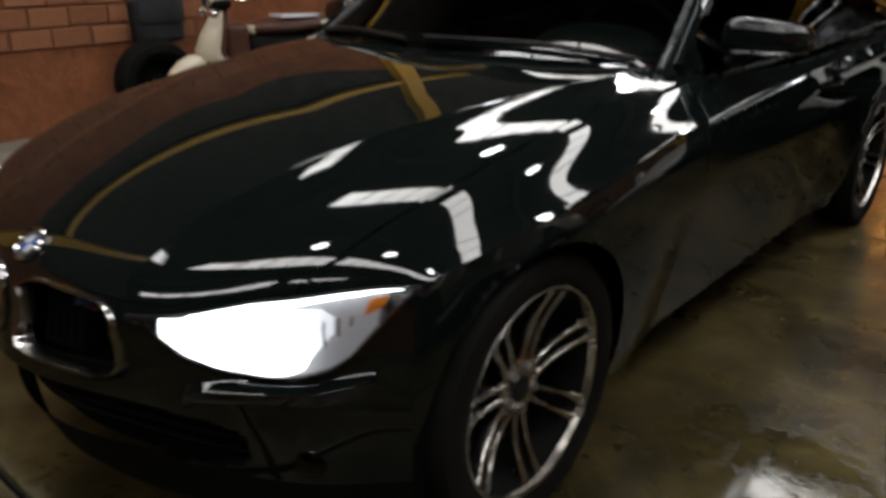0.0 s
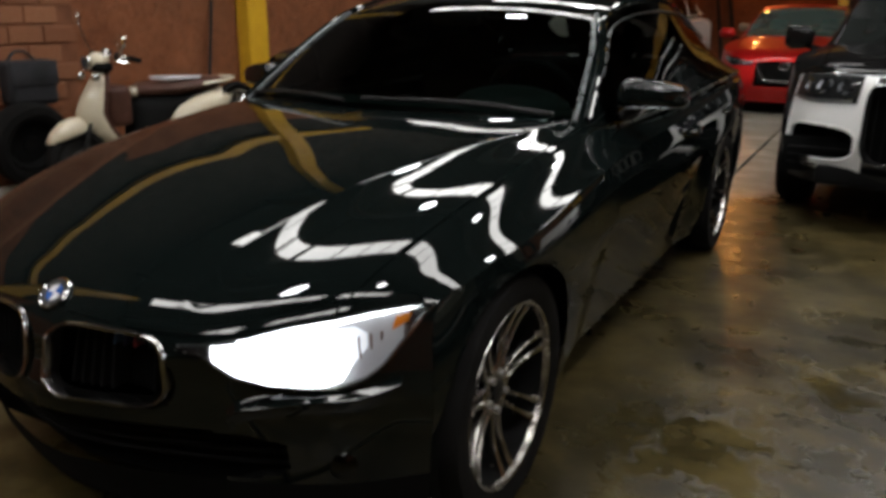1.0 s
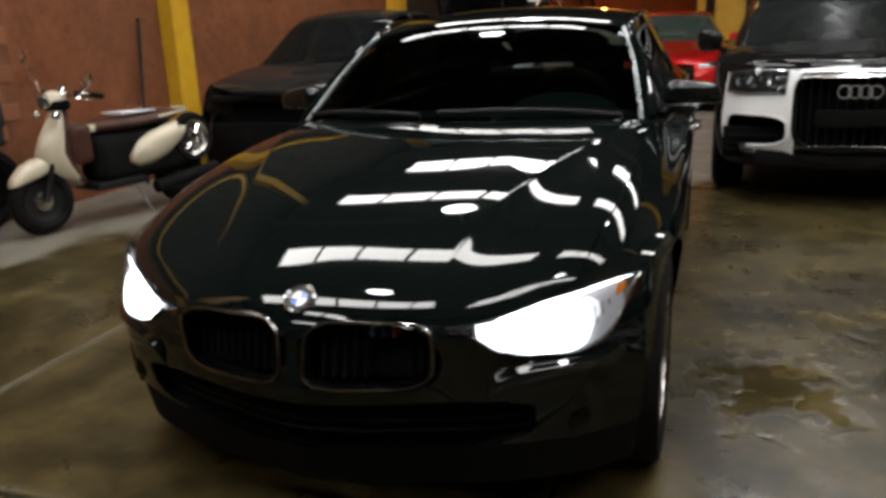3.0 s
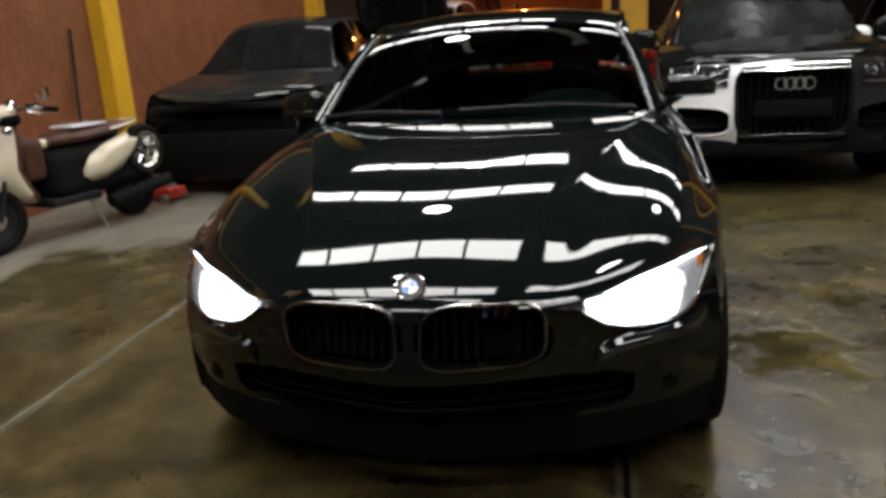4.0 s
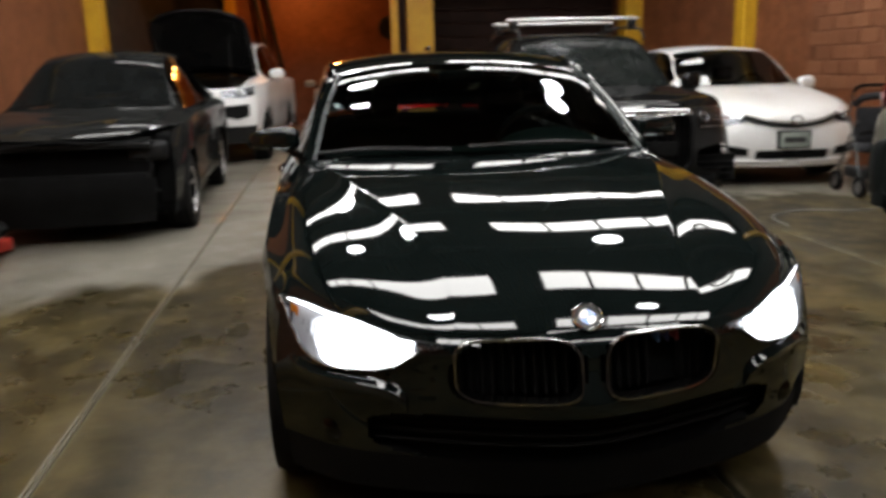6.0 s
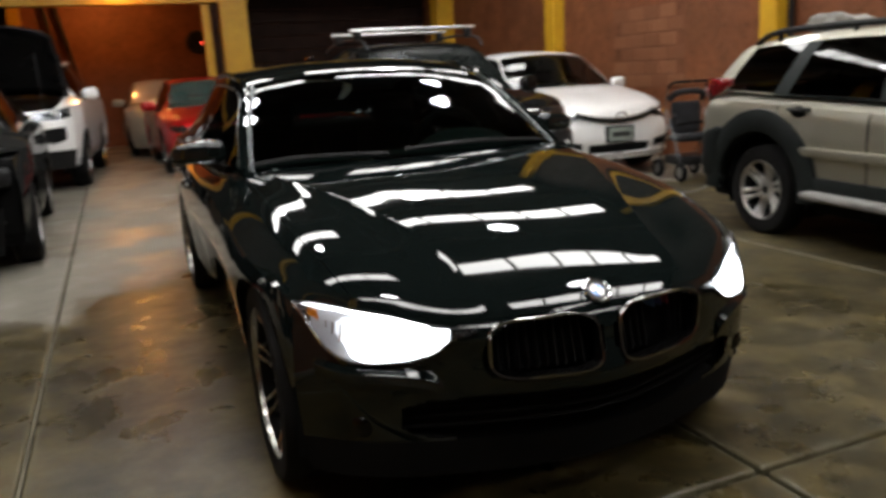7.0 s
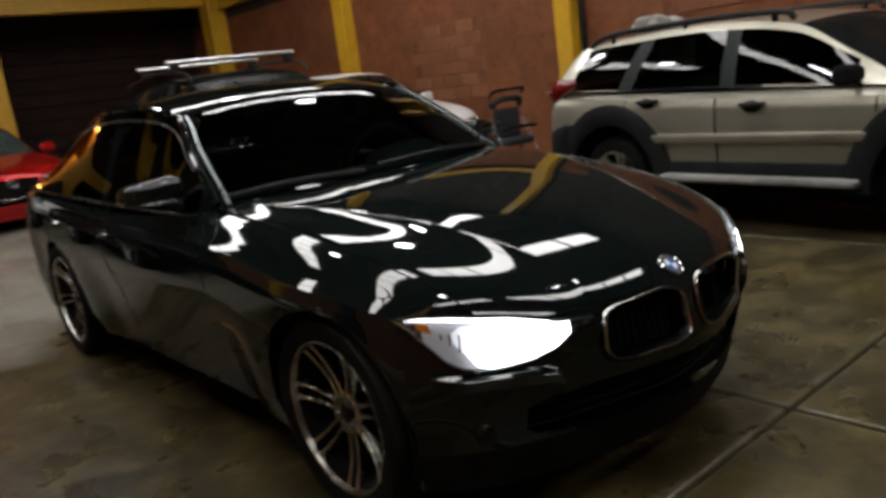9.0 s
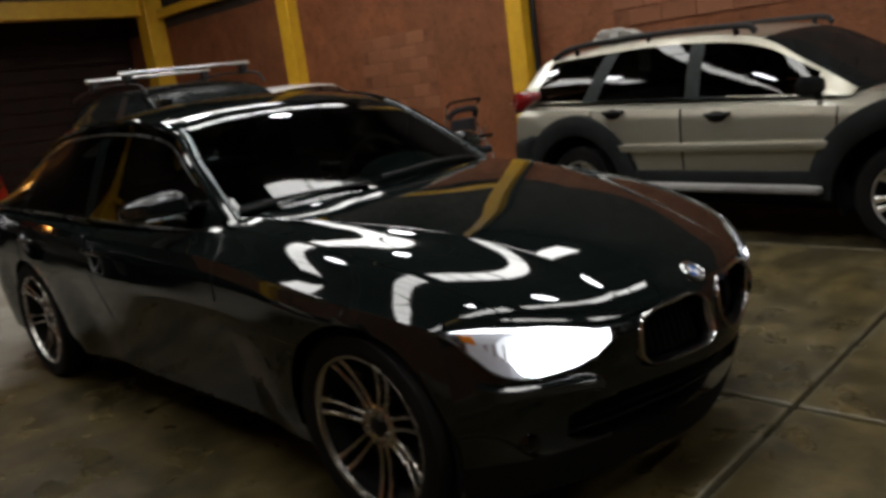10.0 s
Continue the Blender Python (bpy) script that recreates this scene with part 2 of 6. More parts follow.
def floor_material():
    """Oil-stained concrete, damp and shiny in patches, dry and pale further in, worn along the joints."""
    m = shader("damp_concrete", (0.08, 0.07, 0.045), 0.5, 0.0, 0.0, 0.4)
    at = coords(m, True)
    big = noise_tex(m, at, 0.75, 5.0, 0.6)
    mid = noise_tex(m, at, 2.6, 8.0, 0.62)
    blot = noise_tex(m, at, 6.0, 6.0, 0.6)
    fine = noise_tex(m, at, 48.0, 6.0)
    c = mixed(m, ramp(m, big, [(0.35, grey(0)), (0.62, grey(1))]), (0.016, 0.0122, 0.005), (0.046, 0.0355, 0.013))
    c = mixed(m, ramp(m, mid, [(0.44, grey(0)), (0.62, grey(0.85))]), c, (0.094, 0.070, 0.025))
    c = mixed(m, ramp(m, blot, [(0.46, grey(0)), (0.70, grey(0.85))]), c, (0.016, 0.012, 0.004))
    c = mixed(m, ramp(m, blot, [(0.26, grey(0.6)), (0.46, grey(0))]), c, (0.12, 0.093, 0.045))
    c = mixed(m, ramp(m, fine, [(0.55, grey(0)), (0.8, grey(0.25))]), c, (0.10, 0.09, 0.058))
    apart = m.node_tree.nodes.new("ShaderNodeSeparateXYZ")
    m.node_tree.links.new(at, apart.inputs[0])
    # broken pale wear along the slab joints
    near = None
    for axis, lines in ((0, SLAB_X), (1, SLAB_Y)):
        for q in lines:
            d = calc(m, "ABSOLUTE", calc(m, "SUBTRACT", apart.outputs[axis], q))
            near = d if near is None else calc(m, "MINIMUM", near, d)
    reach = calc(m, "MULTIPLY_ADD", blot, 0.16, -0.040)
    worn = calc(m, "SUBTRACT", reach, near)
    worn = calc(m, "MULTIPLY", worn, 22.0)
    clamp = m.node_tree.nodes.new("ShaderNodeClamp")
    m.node_tree.links.new(worn, clamp.inputs[0])
    c = mixed(m, calc(m, "MULTIPLY", clamp.outputs[0], 0.7), c, (0.14, 0.125, 0.08))
    # the floor is dry along the wall and further into the hall, with a lobed edge to the damp part
    shore = m.node_tree.nodes.new("ShaderNodeMapRange")
    for key, value in (("From Min", -2.7), ("From Max", 1.3), ("To Min", 2.8), ("To Max", 5.3)):
        shore.inputs[key].default_value = value
    m.node_tree.links.new(apart.outputs[0], shore.inputs["Value"])
    inland = calc(m, "SUBTRACT", apart.outputs[1], shore.outputs["Result"])
    inland = calc(m, "MAXIMUM", inland, calc(m, "MULTIPLY_ADD", apart.outputs[0], -1.4, -4.5))
    inland = calc(m, "ADD", inland, calc(m, "MULTIPLY_ADD", mid, 1.8, -0.9))
    inland = calc(m, "ADD", inland, calc(m, "MULTIPLY_ADD", big, 1.2, -0.6))
    scaled = m.node_tree.nodes.new("ShaderNodeMapRange")
    scaled.inputs["From Min"].default_value, scaled.inputs["From Max"].default_value = -0.12, 0.28
    m.node_tree.links.new(inland, scaled.inputs["Value"])
    dry = scaled.outputs["Result"]
    c = mixed(m, dry, c, mixed(m, mid, (0.11, 0.10, 0.078), (0.22, 0.20, 0.16)))
    put_in(m, "Base Color", c)
    # thin broken films of water lie on the damp part; the bare concrete between them is dull
    film = ramp(m, noise_tex(m, at, 4.5, 7.0, 0.6), [(0.32, grey(0)), (0.74, grey(0.9))])
    film = calc(m, "MULTIPLY", film, ramp(m, big, [(0.42, grey(1)), (0.70, grey(0.3))]))
    # two puddles beside the sedan
    pool = None
    for px, py, wide in ((1.22, 1.36, 0.34), (1.56, 1.96, 0.15)):
        dx = calc(m, "MULTIPLY", calc(m, "SUBTRACT", apart.outputs[0], px), 1.0 / wide)
        dy = calc(m, "MULTIPLY", calc(m, "SUBTRACT", apart.outputs[1], py), 0.8 / wide)
        near = calc(m, "SQRT", calc(m, "ADD", calc(m, "MULTIPLY", dx, dx), calc(m, "MULTIPLY", dy, dy)))
        near = calc(m, "ADD", near, calc(m, "MULTIPLY_ADD", blot, 3.0, -1.5))
        near = ramp(m, near, [(0.5, grey(1)), (0.95, grey(0))])
        pool = near if pool is None else calc(m, "MAXIMUM", pool, near)
    film = calc(m, "MAXIMUM", film, pool)
    rough = mixed(m, film, mixed(m, mid, grey(0.30), grey(0.52)), grey(0.13))
    aside = m.node_tree.nodes.new("ShaderNodeMapRange")
    aside.inputs["From Min"].default_value, aside.inputs["From Max"].default_value = 2.2, 3.0
    m.node_tree.links.new(apart.outputs[0], aside.inputs["Value"])
    rough = mixed(m, aside.outputs["Result"], rough, grey(0.68))
    rough = mixed(m, pool, rough, grey(0.05))
    put_in(m, "Roughness", mixed(m, dry, rough, mixed(m, ramp(m, big, [(0.42, grey(0)), (0.55, grey(1))]), grey(0.30), grey(0.6))))
    put_in(m, "Specular IOR Level", mixed(m, dry, mixed(m, film, grey(0.26), grey(0.42)), grey(0.4)))
    calm = calc(m, "MULTIPLY_ADD", pool, -0.8, 1.0)
    n1 = bump(m, calc(m, "MULTIPLY", mid, calm), 0.34, 0.012)
    put_in(m, "Normal", bump(m, calc(m, "MULTIPLY", fine, calm), 0.22, 0.003, n1))
    return m


def roof_material():
    m = shader("dark_roof_sheet", (0.05, 0.042, 0.036), 0.7)
    at = coords(m, True)
    w = m.node_tree.nodes.new("ShaderNodeTexWave")
    w.inputs["Scale"].default_value = 4.0
    m.node_tree.links.new(at, w.inputs["Vector"])
    mid = noise_tex(m, at, 2.0, 6.0)
    put_in(m, "Base Color", mixed(m, mid, (0.03, 0.024, 0.02), (0.075, 0.06, 0.05)))
    put_in(m, "Normal", bump(m, w.outputs["Fac"], 0.5, 0.03))
    return m


M["wall"] = wall_material()
M["block"] = block_material()
M["yellow"] = yellow_material()
M["floor"] = floor_material()
M["joint"] = rubbery("worn_joint_mortar", (0.085, 0.075, 0.052), 0.85, 25)
M["roof"] = roof_material()
M["shutter"] = rubbery("dark_brown_shutter", (0.018, 0.008, 0.0055), 0.8, 20)

# ---- mesh helpers ----


def mesh_from(name, verts, faces, smooth=35):
    me = bpy.data.meshes.new(name)
    me.from_pydata([tuple(v) for v in verts], [], faces)
    bm = bmesh.new()
    bm.from_mesh(me)
    bmesh.ops.remove_doubles(bm, verts=bm.verts, dist=1e-5)
    bmesh.ops.recalc_face_normals(bm, faces=bm.faces)
    bm.to_mesh(me)
    bm.free()
    finish(me, smooth)
    return me


def finish(me, smooth=35):
    if smooth:
        me.polygons.foreach_set("use_smooth", [True] * len(me.polygons))
        me.set_sharp_from_angle(angle=radians(smooth))
    me.update()


def place(name, me, material, parent=None, label="", m=None):
    ob = new(name, me)
    if material is not None and len(me.materials) == 0:
        me.materials.append(material)
    if parent is not None:
        ob.parent = parent
    if m is not None:
        ob.matrix_basis = m
    if label:
        tagged(ob, label)
    return ob


def part(name, bm, material, parent=None, label="", smooth=35, m=None):
    me = bpy.data.meshes.new(name)
    bmesh.ops.recalc_face_normals(bm, faces=bm.faces)
    bm.to_mesh(me)
    bm.free()
    finish(me, smooth)
    return place(name, me, material, parent, label, m)


def thing(name, label, category, group="", at=(0, 0, 0), turn=0, kind=""):
    e = new(name)
    e.empty_display_size = 0.2
    e.matrix_basis = pose(*at, 0, 0, turn)
    return tagged(e, label, category, group, kind)


def box(bm, lo, hi, bevel=0.0, seg=2):
    lo, hi = Vector(lo), Vector(hi)
    c, s = (lo + hi) / 2, hi - lo
    r = bmesh.ops.create_cube(bm, size=1.0, matrix=Matrix.Translation(c) @ Matrix.Diagonal((*s, 1)))
    if bevel:
        edges = {e for v in r["verts"] for e in v.link_edges}
        bmesh.ops.bevel(bm, geom=list(edges), offset=bevel, segments=seg, affect="EDGES", profile=0.5)
    return bm


def boxed(lo, hi, bevel=0.0, seg=2):
    return box(bmesh.new(), lo, hi, bevel, seg)


def rod(bm, a, b, r, seg=10, r2=None):
    a, b = Vector(a), Vector(b)
    d = b - a
    m = Matrix.Translation((a + b) / 2) @ d.to_track_quat("Z", "Y").to_matrix().to_4x4()
    bmesh.ops.create_cone(bm, cap_ends=True, segments=seg, radius1=r, radius2=r if r2 is None else r2, depth=d.length, matrix=m)
    return bm


def ball(bm, c, r, seg=12):
    s = r if isinstance(r, (tuple, list)) else (r, r, r)
    bmesh.ops.create_uvsphere(bm, u_segments=seg, v_segments=max(6, seg // 2 + 2), radius=1.0, matrix=Matrix.Translation(c) @ Matrix.Diagonal((*s, 1)))
    return bm


def spline(points, n):
    """Points along a smooth curve through the given ones, n steps to a span."""
    p = np.array(points, float)
    q = np.vstack([2 * p[0] - p[1], p, 2 * p[-1] - p[-2]])
    out = []
    for k in range(1, len(q) - 2):
        for s in np.arange(n) / n:
            a, b, c, d = q[k - 1], q[k], q[k + 1], q[k + 2]
            out.append(0.5 * (2 * b + (c - a) * s + (2 * a - 5 * b + 4 * c - d) * s * s + (3 * b - a - 3 * c + d) * s**3))
    out.append(p[-1])
    return np.array(out)


def tube(points, r, steps=4, ring=8, closed=False, flat=1.0):
    """A round bar along a smooth curve."""
    c = spline(points, steps)
    bm = bmesh.new()
    rings = []
    for k in range(len(c)):
        t = Vector(c[min(k + 1, len(c) - 1)] - c[max(k - 1, 0)]).normalized()
        a = t.cross(Vector((0, 0, 1)))
        a = a.normalized() if a.length > 1e-4 else Vector((1, 0, 0))
        b = t.cross(a)
        rings.append([bm.verts.new(Vector(c[k]) + r * (math.cos(h) * a + flat * math.sin(h) * b)) for h in np.arange(ring) * 2 * math.pi / ring])
    for p, q in zip(rings, rings[1:]):
        for k in range(ring):
            bm.faces.new((p[k], p[(k + 1) % ring], q[(k + 1) % ring], q[k]))
    if not closed:
        bm.faces.new(rings[0])
        bm.faces.new(rings[-1][::-1])
    return bm


def revolve(profile, seg=40, axis="X"):
    """A turned shape: profile of (along the axis, radius)."""
    bm = bmesh.new()
    rings = []
    for k in range(seg):
        h = 2 * math.pi * k / seg
        rings.append([bm.verts.new((a, r * math.cos(h), r * math.sin(h))) for a, r in profile])
    for k in range(seg):
        p, q = rings[k], rings[(k + 1) % seg]
        for j in range(len(profile) - 1):
            bm.faces.new((p[j], p[j + 1], q[j + 1], q[j]))
    return bm


def loop_frame(outline, width, depth, axis=1, inner_scale=None):
    """A raised rim along a closed outline (list of points), square in section with softened edges."""
    pts = [Vector(p) for p in outline]
    c = sum(pts, Vector()) / len(pts)
    bm = bmesh.new()
    rows = []
    for p in pts:
        d = (c - p)
        d[axis] = 0
        d.normalize()
        back = Vector((0, 0, 0))
        back[axis] = depth
        rows.append([bm.verts.new(v) for v in (p + back, p + back * 0.15, p + d * width * 0.2, p + d * width * 0.8, p + d * width + back * 0.15, p + d * width + back)])
    n = len(rows)
    for k in range(n):
        a, b = rows[k], rows[(k + 1) % n]
        for j in range(5):
            bm.faces.new((a[j], a[j + 1], b[j + 1], b[j]))
    return bm


def sheet(P, keep=None, mirror=True):
    """Vertices and faces of a grid of points, with its mirror image across x = 0."""
    nu, nv = P.shape[:2]
    verts = [tuple(p) for p in P.reshape(-1, 3)]
    faces = []
    for i in range(nu - 1):
        for j in range(nv - 1):
            if keep is None or keep(i, j):
                faces.append((i * nv + j, i * nv + j + 1, (i + 1) * nv + j + 1, (i + 1) * nv + j))
    if mirror:
        o = len(verts)
        verts += [(-x, y, z) for x, y, z in verts]
        faces += [tuple(o + k for k in f[::-1]) for f in faces]
    used = sorted({k for f in faces for k in f})
    at = {k: n for n, k in enumerate(used)}
    return [verts[k] for k in used], [tuple(at[k] for k in f) for f in faces]


def joined(*sheets):
    verts, faces = [], []
    for v, f in sheets:
        o = len(verts)
        verts += v
        faces += [tuple(o + k for k in g) for g in f]
    return verts, faces


def smooth01(x):
    x = np.clip(x, 0, 1)
    return x * x * (3 - 2 * x)


# ---- vehicles: shared builders ----


def spline_at(points, ts, mirror=False):
    """Points of a smooth curve through the given ones at the given spans (0 is the first point)."""
    p = np.array(points, float)
    first = p[1:2] * (-1, 1, 1) if mirror else 2 * p[:1] - p[1:2]
    q = np.concatenate([first, p, 2 * p[-1:] - p[-2:-1]])
    ts = np.asarray(ts, float)
    k = np.clip(ts.astype(int), 0, len(p) - 2)
    s = (ts - k).reshape((-1,) + (1,) * (p.ndim - 1))
    a, b, c, d = q[k], q[k + 1], q[k + 2], q[k + 3]
    return 0.5 * (2 * b + (c - a) * s + (2 * a - 5 * b + 4 * c - d) * s * s + (3 * b - a - 3 * c + d) * s**3)


def surf(ctrl, us, vs):
    """Grid of points on the smooth surface through a net of points."""
    rows = spline_at(ctrl, us)
    return spline_at(rows.transpose(1, 0, 2), vs, True).transpose(1, 0, 2)


def surf_point(ctrl, u, v, lift=0.0):
    e = 0.01
    p = surf(ctrl, [u], [v])[0, 0]
    du = surf(ctrl, [u + e], [v])[0, 0] - surf(ctrl, [u - e], [v])[0, 0]
    dv = surf(ctrl, [u], [v + e])[0, 0] - surf(ctrl, [u], [max(v - e, 0) if v > e else v])[0, 0]
    n = np.cross(dv, du)
    n = n / (np.linalg.norm(n) + 1e-12)
    if n @ (p - np.array([0, 2.2, 0.3])) < 0:
        n = -n
    return p + lift * n, n


def lower_net(s):
    """Control net of hood, deck and ends: columns from the front lip over the hood to the rear lip."""
    k, e, gc, L, zd = s["W"] / 0.9, s["ze"], s["gc"], s["L"], s["zd"]
    rows = []

    def col(y, z, xs, dys, dzs=(0, 0, 0)):
        rows.append([(x * k, y + dy, z + dz) for x, dy, dz in zip((0, *xs), (0, *dys), (0, *dzs))])

    yc, zc = s["yc"], s["zc"]
    b = s.get("bow", 1.0)
    if "pointed" in s:
        col(0.13, gc - 0.025, (0.36, 0.63, 0.79), (0.07, 0.18, 0.32))
        col(0.04, s["zm"], (0.36, 0.64, 0.818), (0.09, 0.22, 0.38))
        col(0.06, s["zb"], (0.36, 0.645, 0.815), (0.06, 0.20, 0.37))
        col(0.10, e - 0.018, (0.34, 0.62, 0.80), (0.03, 0.18, 0.372), (-0.006, 0.010, 0.028))
    else:
        col(0.07, gc - 0.025, (0.36, 0.62, 0.78), (0.02 * b, 0.10 * b, 0.27 * b))
        col(0.0, s["zm"], (0.36, 0.65, 0.822), (0.02 * b, 0.11 * b, 0.33 * b))
        col(0.03, s["zb"], (0.36, 0.65, 0.815), (0.02 * b, 0.12 * b, 0.36 * b))
        fall = s.get("fall", 0.0)
        col(0.10, e, (0.34, 0.62, 0.80), (0.02 * b, 0.16 * b, 0.37 * b), (-0.022, -0.008 - 0.3 * fall, 0.01 - fall))
    hip = s.get("hip", 0.885)
    if "pointed" in s:
        col(0.312, e + 0.110, (0.34, 0.655, 0.834), (0.01, 0.10, 0.308), (-0.014, -0.016, -0.052))
        col(0.755, e + 0.227, (0.37, 0.705, hip), (0, 0.05, 0.196), (-0.006, -0.026, -0.128))
        col(yc, e + 0.294, (0.38, 0.715, hip), (0.02, 0.09, 0.18), (0.0, -0.018, -0.115))
    else:
        col(0.30, e + s.get("rise", 0.095), (0.34, 0.64, 0.85), (0.01, 0.10, 0.32), (0.003, -0.008 - 0.2 * s.get("fall", 0.0), -0.03 - s.get("fall", 0.0)))
        col(yc * 0.55, e + (zc - e) * 0.71, (0.36, 0.66, hip), (0, 0.04, 0.17), (0.006, -0.012, -0.065))
        col(yc, zc, (0.37, 0.67, hip), (0.02, 0.08, 0.18), (0.0, -0.018, -0.085))
    if "pointed" in s:
        col((yc + s["yd"]) / 2, s["zbelt"] - 0.02, (0.36, 0.69, 0.862), (0, 0, 0), (0, 0, -0.055))
        col(s["yd"], zd, (0.34, 0.62, 0.825), (0, 0, 0), (0, -0.01, -0.07))
        col(L - 0.14, zd - 0.01, (0.33, 0.56, 0.71), (0, -0.03, -0.22), (0, -0.01, -0.06))
        col(L - 0.03, zd - 0.16, (0.34, 0.58, 0.745), (0, -0.06, -0.27))
        col(L, 0.5 * zd, (0.34, 0.60, 0.765), (0, -0.07, -0.28))
        col(L - 0.08, gc + 0.03, (0.34, 0.59, 0.745), (0, -0.08, -0.26))
        return np.array(rows)
    col((yc + s["yd"]) / 2, s["zbelt"] - 0.02, (0.36, 0.70, 0.885), (0, 0, 0), (0, 0, -0.055))
    col(s["yd"], zd, (0.36, 0.66, 0.88), (0, 0, 0), (0, -0.01, -0.07))
    col(L - 0.14, zd - 0.01, (0.35, 0.62, 0.82), (0, -0.02, -0.16), (0, -0.01, -0.06))
    col(L - 0.03, zd - 0.16, (0.36, 0.64, 0.85), (0, -0.04, -0.20))
    col(L, 0.5 * zd, (0.36, 0.66, 0.865), (0, -0.05, -0.22))
    col(L - 0.08, gc + 0.03, (0.36, 0.64, 0.84), (0, -0.06, -0.20))
    return np.array(rows)


def upper_net(s):
    """Control net of windscreen, roof and rear window."""
    rows = []
    for y, z, x, dy, dz in s["cabin"]:
        rows.append([(x * f, y + dy * f * f, z - dz * f**2.4) for f in (0, 0.45, 0.82, 1.0)])
    return np.array(rows)


def arch_cut(S, centres, radius):
    """Pull the grid's edge onto the wheel arches. Returns the points and which lie inside an arch."""
    inside = np.zeros(S.shape[:2], bool)
    for yw, zw in centres:
        d = np.hypot(S[..., 1] - yw, S[..., 2] - zw)
        inside |= d < radius
    cells = inside[:-1, :-1] & inside[1:, :-1] & inside[:-1, 1:] & inside[1:, 1:]
    out = S.copy()
    for yw, zw in centres:
        dy, dz = S[..., 1] - yw, S[..., 2] - zw
        d = np.hypot(dy, dz)
        near = (d < radius) & (d > 1e-6)
        out[..., 1] = np.where(near, yw + dy / np.maximum(d, 1e-6) * radius, out[..., 1])
        out[..., 2] = np.where(near, zw + dz / np.maximum(d, 1e-6) * radius, out[..., 2])
    return out, cells


def with_slits(base, slits, width):
    out = list(base)
    for a in slits:
        out = [t for t in out if abs(t - a) > width * 2 and abs(t - a - width) > width * 2]
        out += [a, a + width]
    return np.array(sorted(out))


def car_shell(root, s, body, hood_mat=None, nose_mat=None, glass=None, hood=True, roof_mat=None, labels=None):
    """Body, hood, doors' outer skin, roof, pillars and panes of a car, all from its two nets."""
    labels = labels or {}
    ctrl = lower_net(s)
    hood_mat, nose_mat, glass, roof_mat = hood_mat or body, nose_mat or body, glass or M["glass_dark"], roof_mat or body
    fine = s.get("fine", 8)
    us = np.linspace(0, 12, 12 * fine + 1)
    vs = np.linspace(0, 3, 3 * fine + 1)
    hood_v, hood_a, hood_b, hood_w = s.get("hood_v", 2.05), 3.02, 6.0, s.get("hood_gap", 0.03)
    edge = surf(ctrl, np.linspace(3, 9, 241), [3.0])[:, 0]
    seams = [float(np.interp(y, edge[:, 1], np.linspace(3, 9, 241))) for y in s["seams"]]
    us = with_slits(us, [hood_a, *seams], 0.012)
    vs = with_slits(vs, [hood_v], hood_w)
    if "crease" in s:
        # the hood's middle stands proud of a scooped outer panel along a crease, which the grid follows
        vs = np.array(sorted([*(v for v in vs if abs(v - 1.0) > 0.03), 0.985, 1.0, 1.012, 1.024]))
        line = np.interp(us, *s["crease"][:2])
        V = np.array([np.interp(vs, [0, 1.0, 2.0, 3.0], [0, c, 2.0, 3.0]) for c in line])
        T = np.array([surf(ctrl, [u], v)[0] for u, v in zip(us, V)])
        high = s["crease"][2] * (0.35 + 0.65 * smooth01((us - 3.2) / 1.6)) * smooth01((us - 3.05) / 0.4) * smooth01((6.2 - us) / 0.4)
        d = np.maximum(V - line[:, None], 0)
        T[..., 2] -= high[:, None] * (1 - np.exp(-d / 0.15)) * (1 - smooth01((V - 1.9) / 1.1))
        # the outer panel stays nearly level up to the wing
        T[..., 2] += s["level"] * (smooth01((us - 3.3) / 0.7) * smooth01((6.2 - us) / 0.5))[:, None] * smooth01((V - 1.0) / 1.1) * (1 - smooth01((V - 2.1) / 0.9))
        # a nearly straight stretch behind the hood's rolled front edge
        ru = np.linspace(3.02, 4.4, 70)
        lean = np.interp(ru, [3.1, 3.35, 3.5, 3.65, 3.8, 3.93, 4.1, 4.35], [0, -0.02, -0.055, -0.06, 0.0, 0.035, 0.02, 0])
        T[..., 2] += np.interp(us, ru, -np.cumsum(lean[::-1])[::-1] * (ru[1] - ru[0]) * 0.28, left=0.0, right=0.0)[:, None] * (1 - smooth01((V - 2.0) / 0.8))
    else:
        T = surf(ctrl, us, vs)
    um, vm = (us[:-1] + us[1:]) / 2, (vs[:-1] + vs[1:]) / 2

    def is_slit(a, marks, w):
        return any(m < a < m + w for m in marks)

    holes = s.get("holes", ())

    def region(i, j):
        u, v = um[i], vm[j]
        if "stripped" in s and 3.0 < u < 3.1 + 0.95 * (v / 3) ** 2:
            return "gap"
        if hood_a - 0.001 < u < hood_b and v < hood_v + hood_w:
            return "gap" if is_slit(u, [hood_a], 0.012) or is_slit(v, [hood_v], hood_w) else "hood"
        if any(a < u < b and c < v < d for a, b, c, d in holes):
            return "gap"
        if u < 3.3 and v > s.get("stripped", 9):
            return "gap"
        if any(abs((u - (a + b) / 2) / ((b - a) / 2)) ** 3.2 + abs((v - (c + d) / 2) / ((d - c) / 2)) ** 3.2 < 1 for a, b, c, d in s.get("ovals", ())):
            return "gap"
        if s.get("open_cabin", True) and 6.12 < u < 7.95 and v < 2.2:
            return "gap"
        return ("lip" if u < s.get("lip", -1) else "nose") if u < 3.0 else "body"

    i3, i9 = int(np.argmin(abs(us - 3))), int(np.argmin(abs(us - 9)))
    n = 30
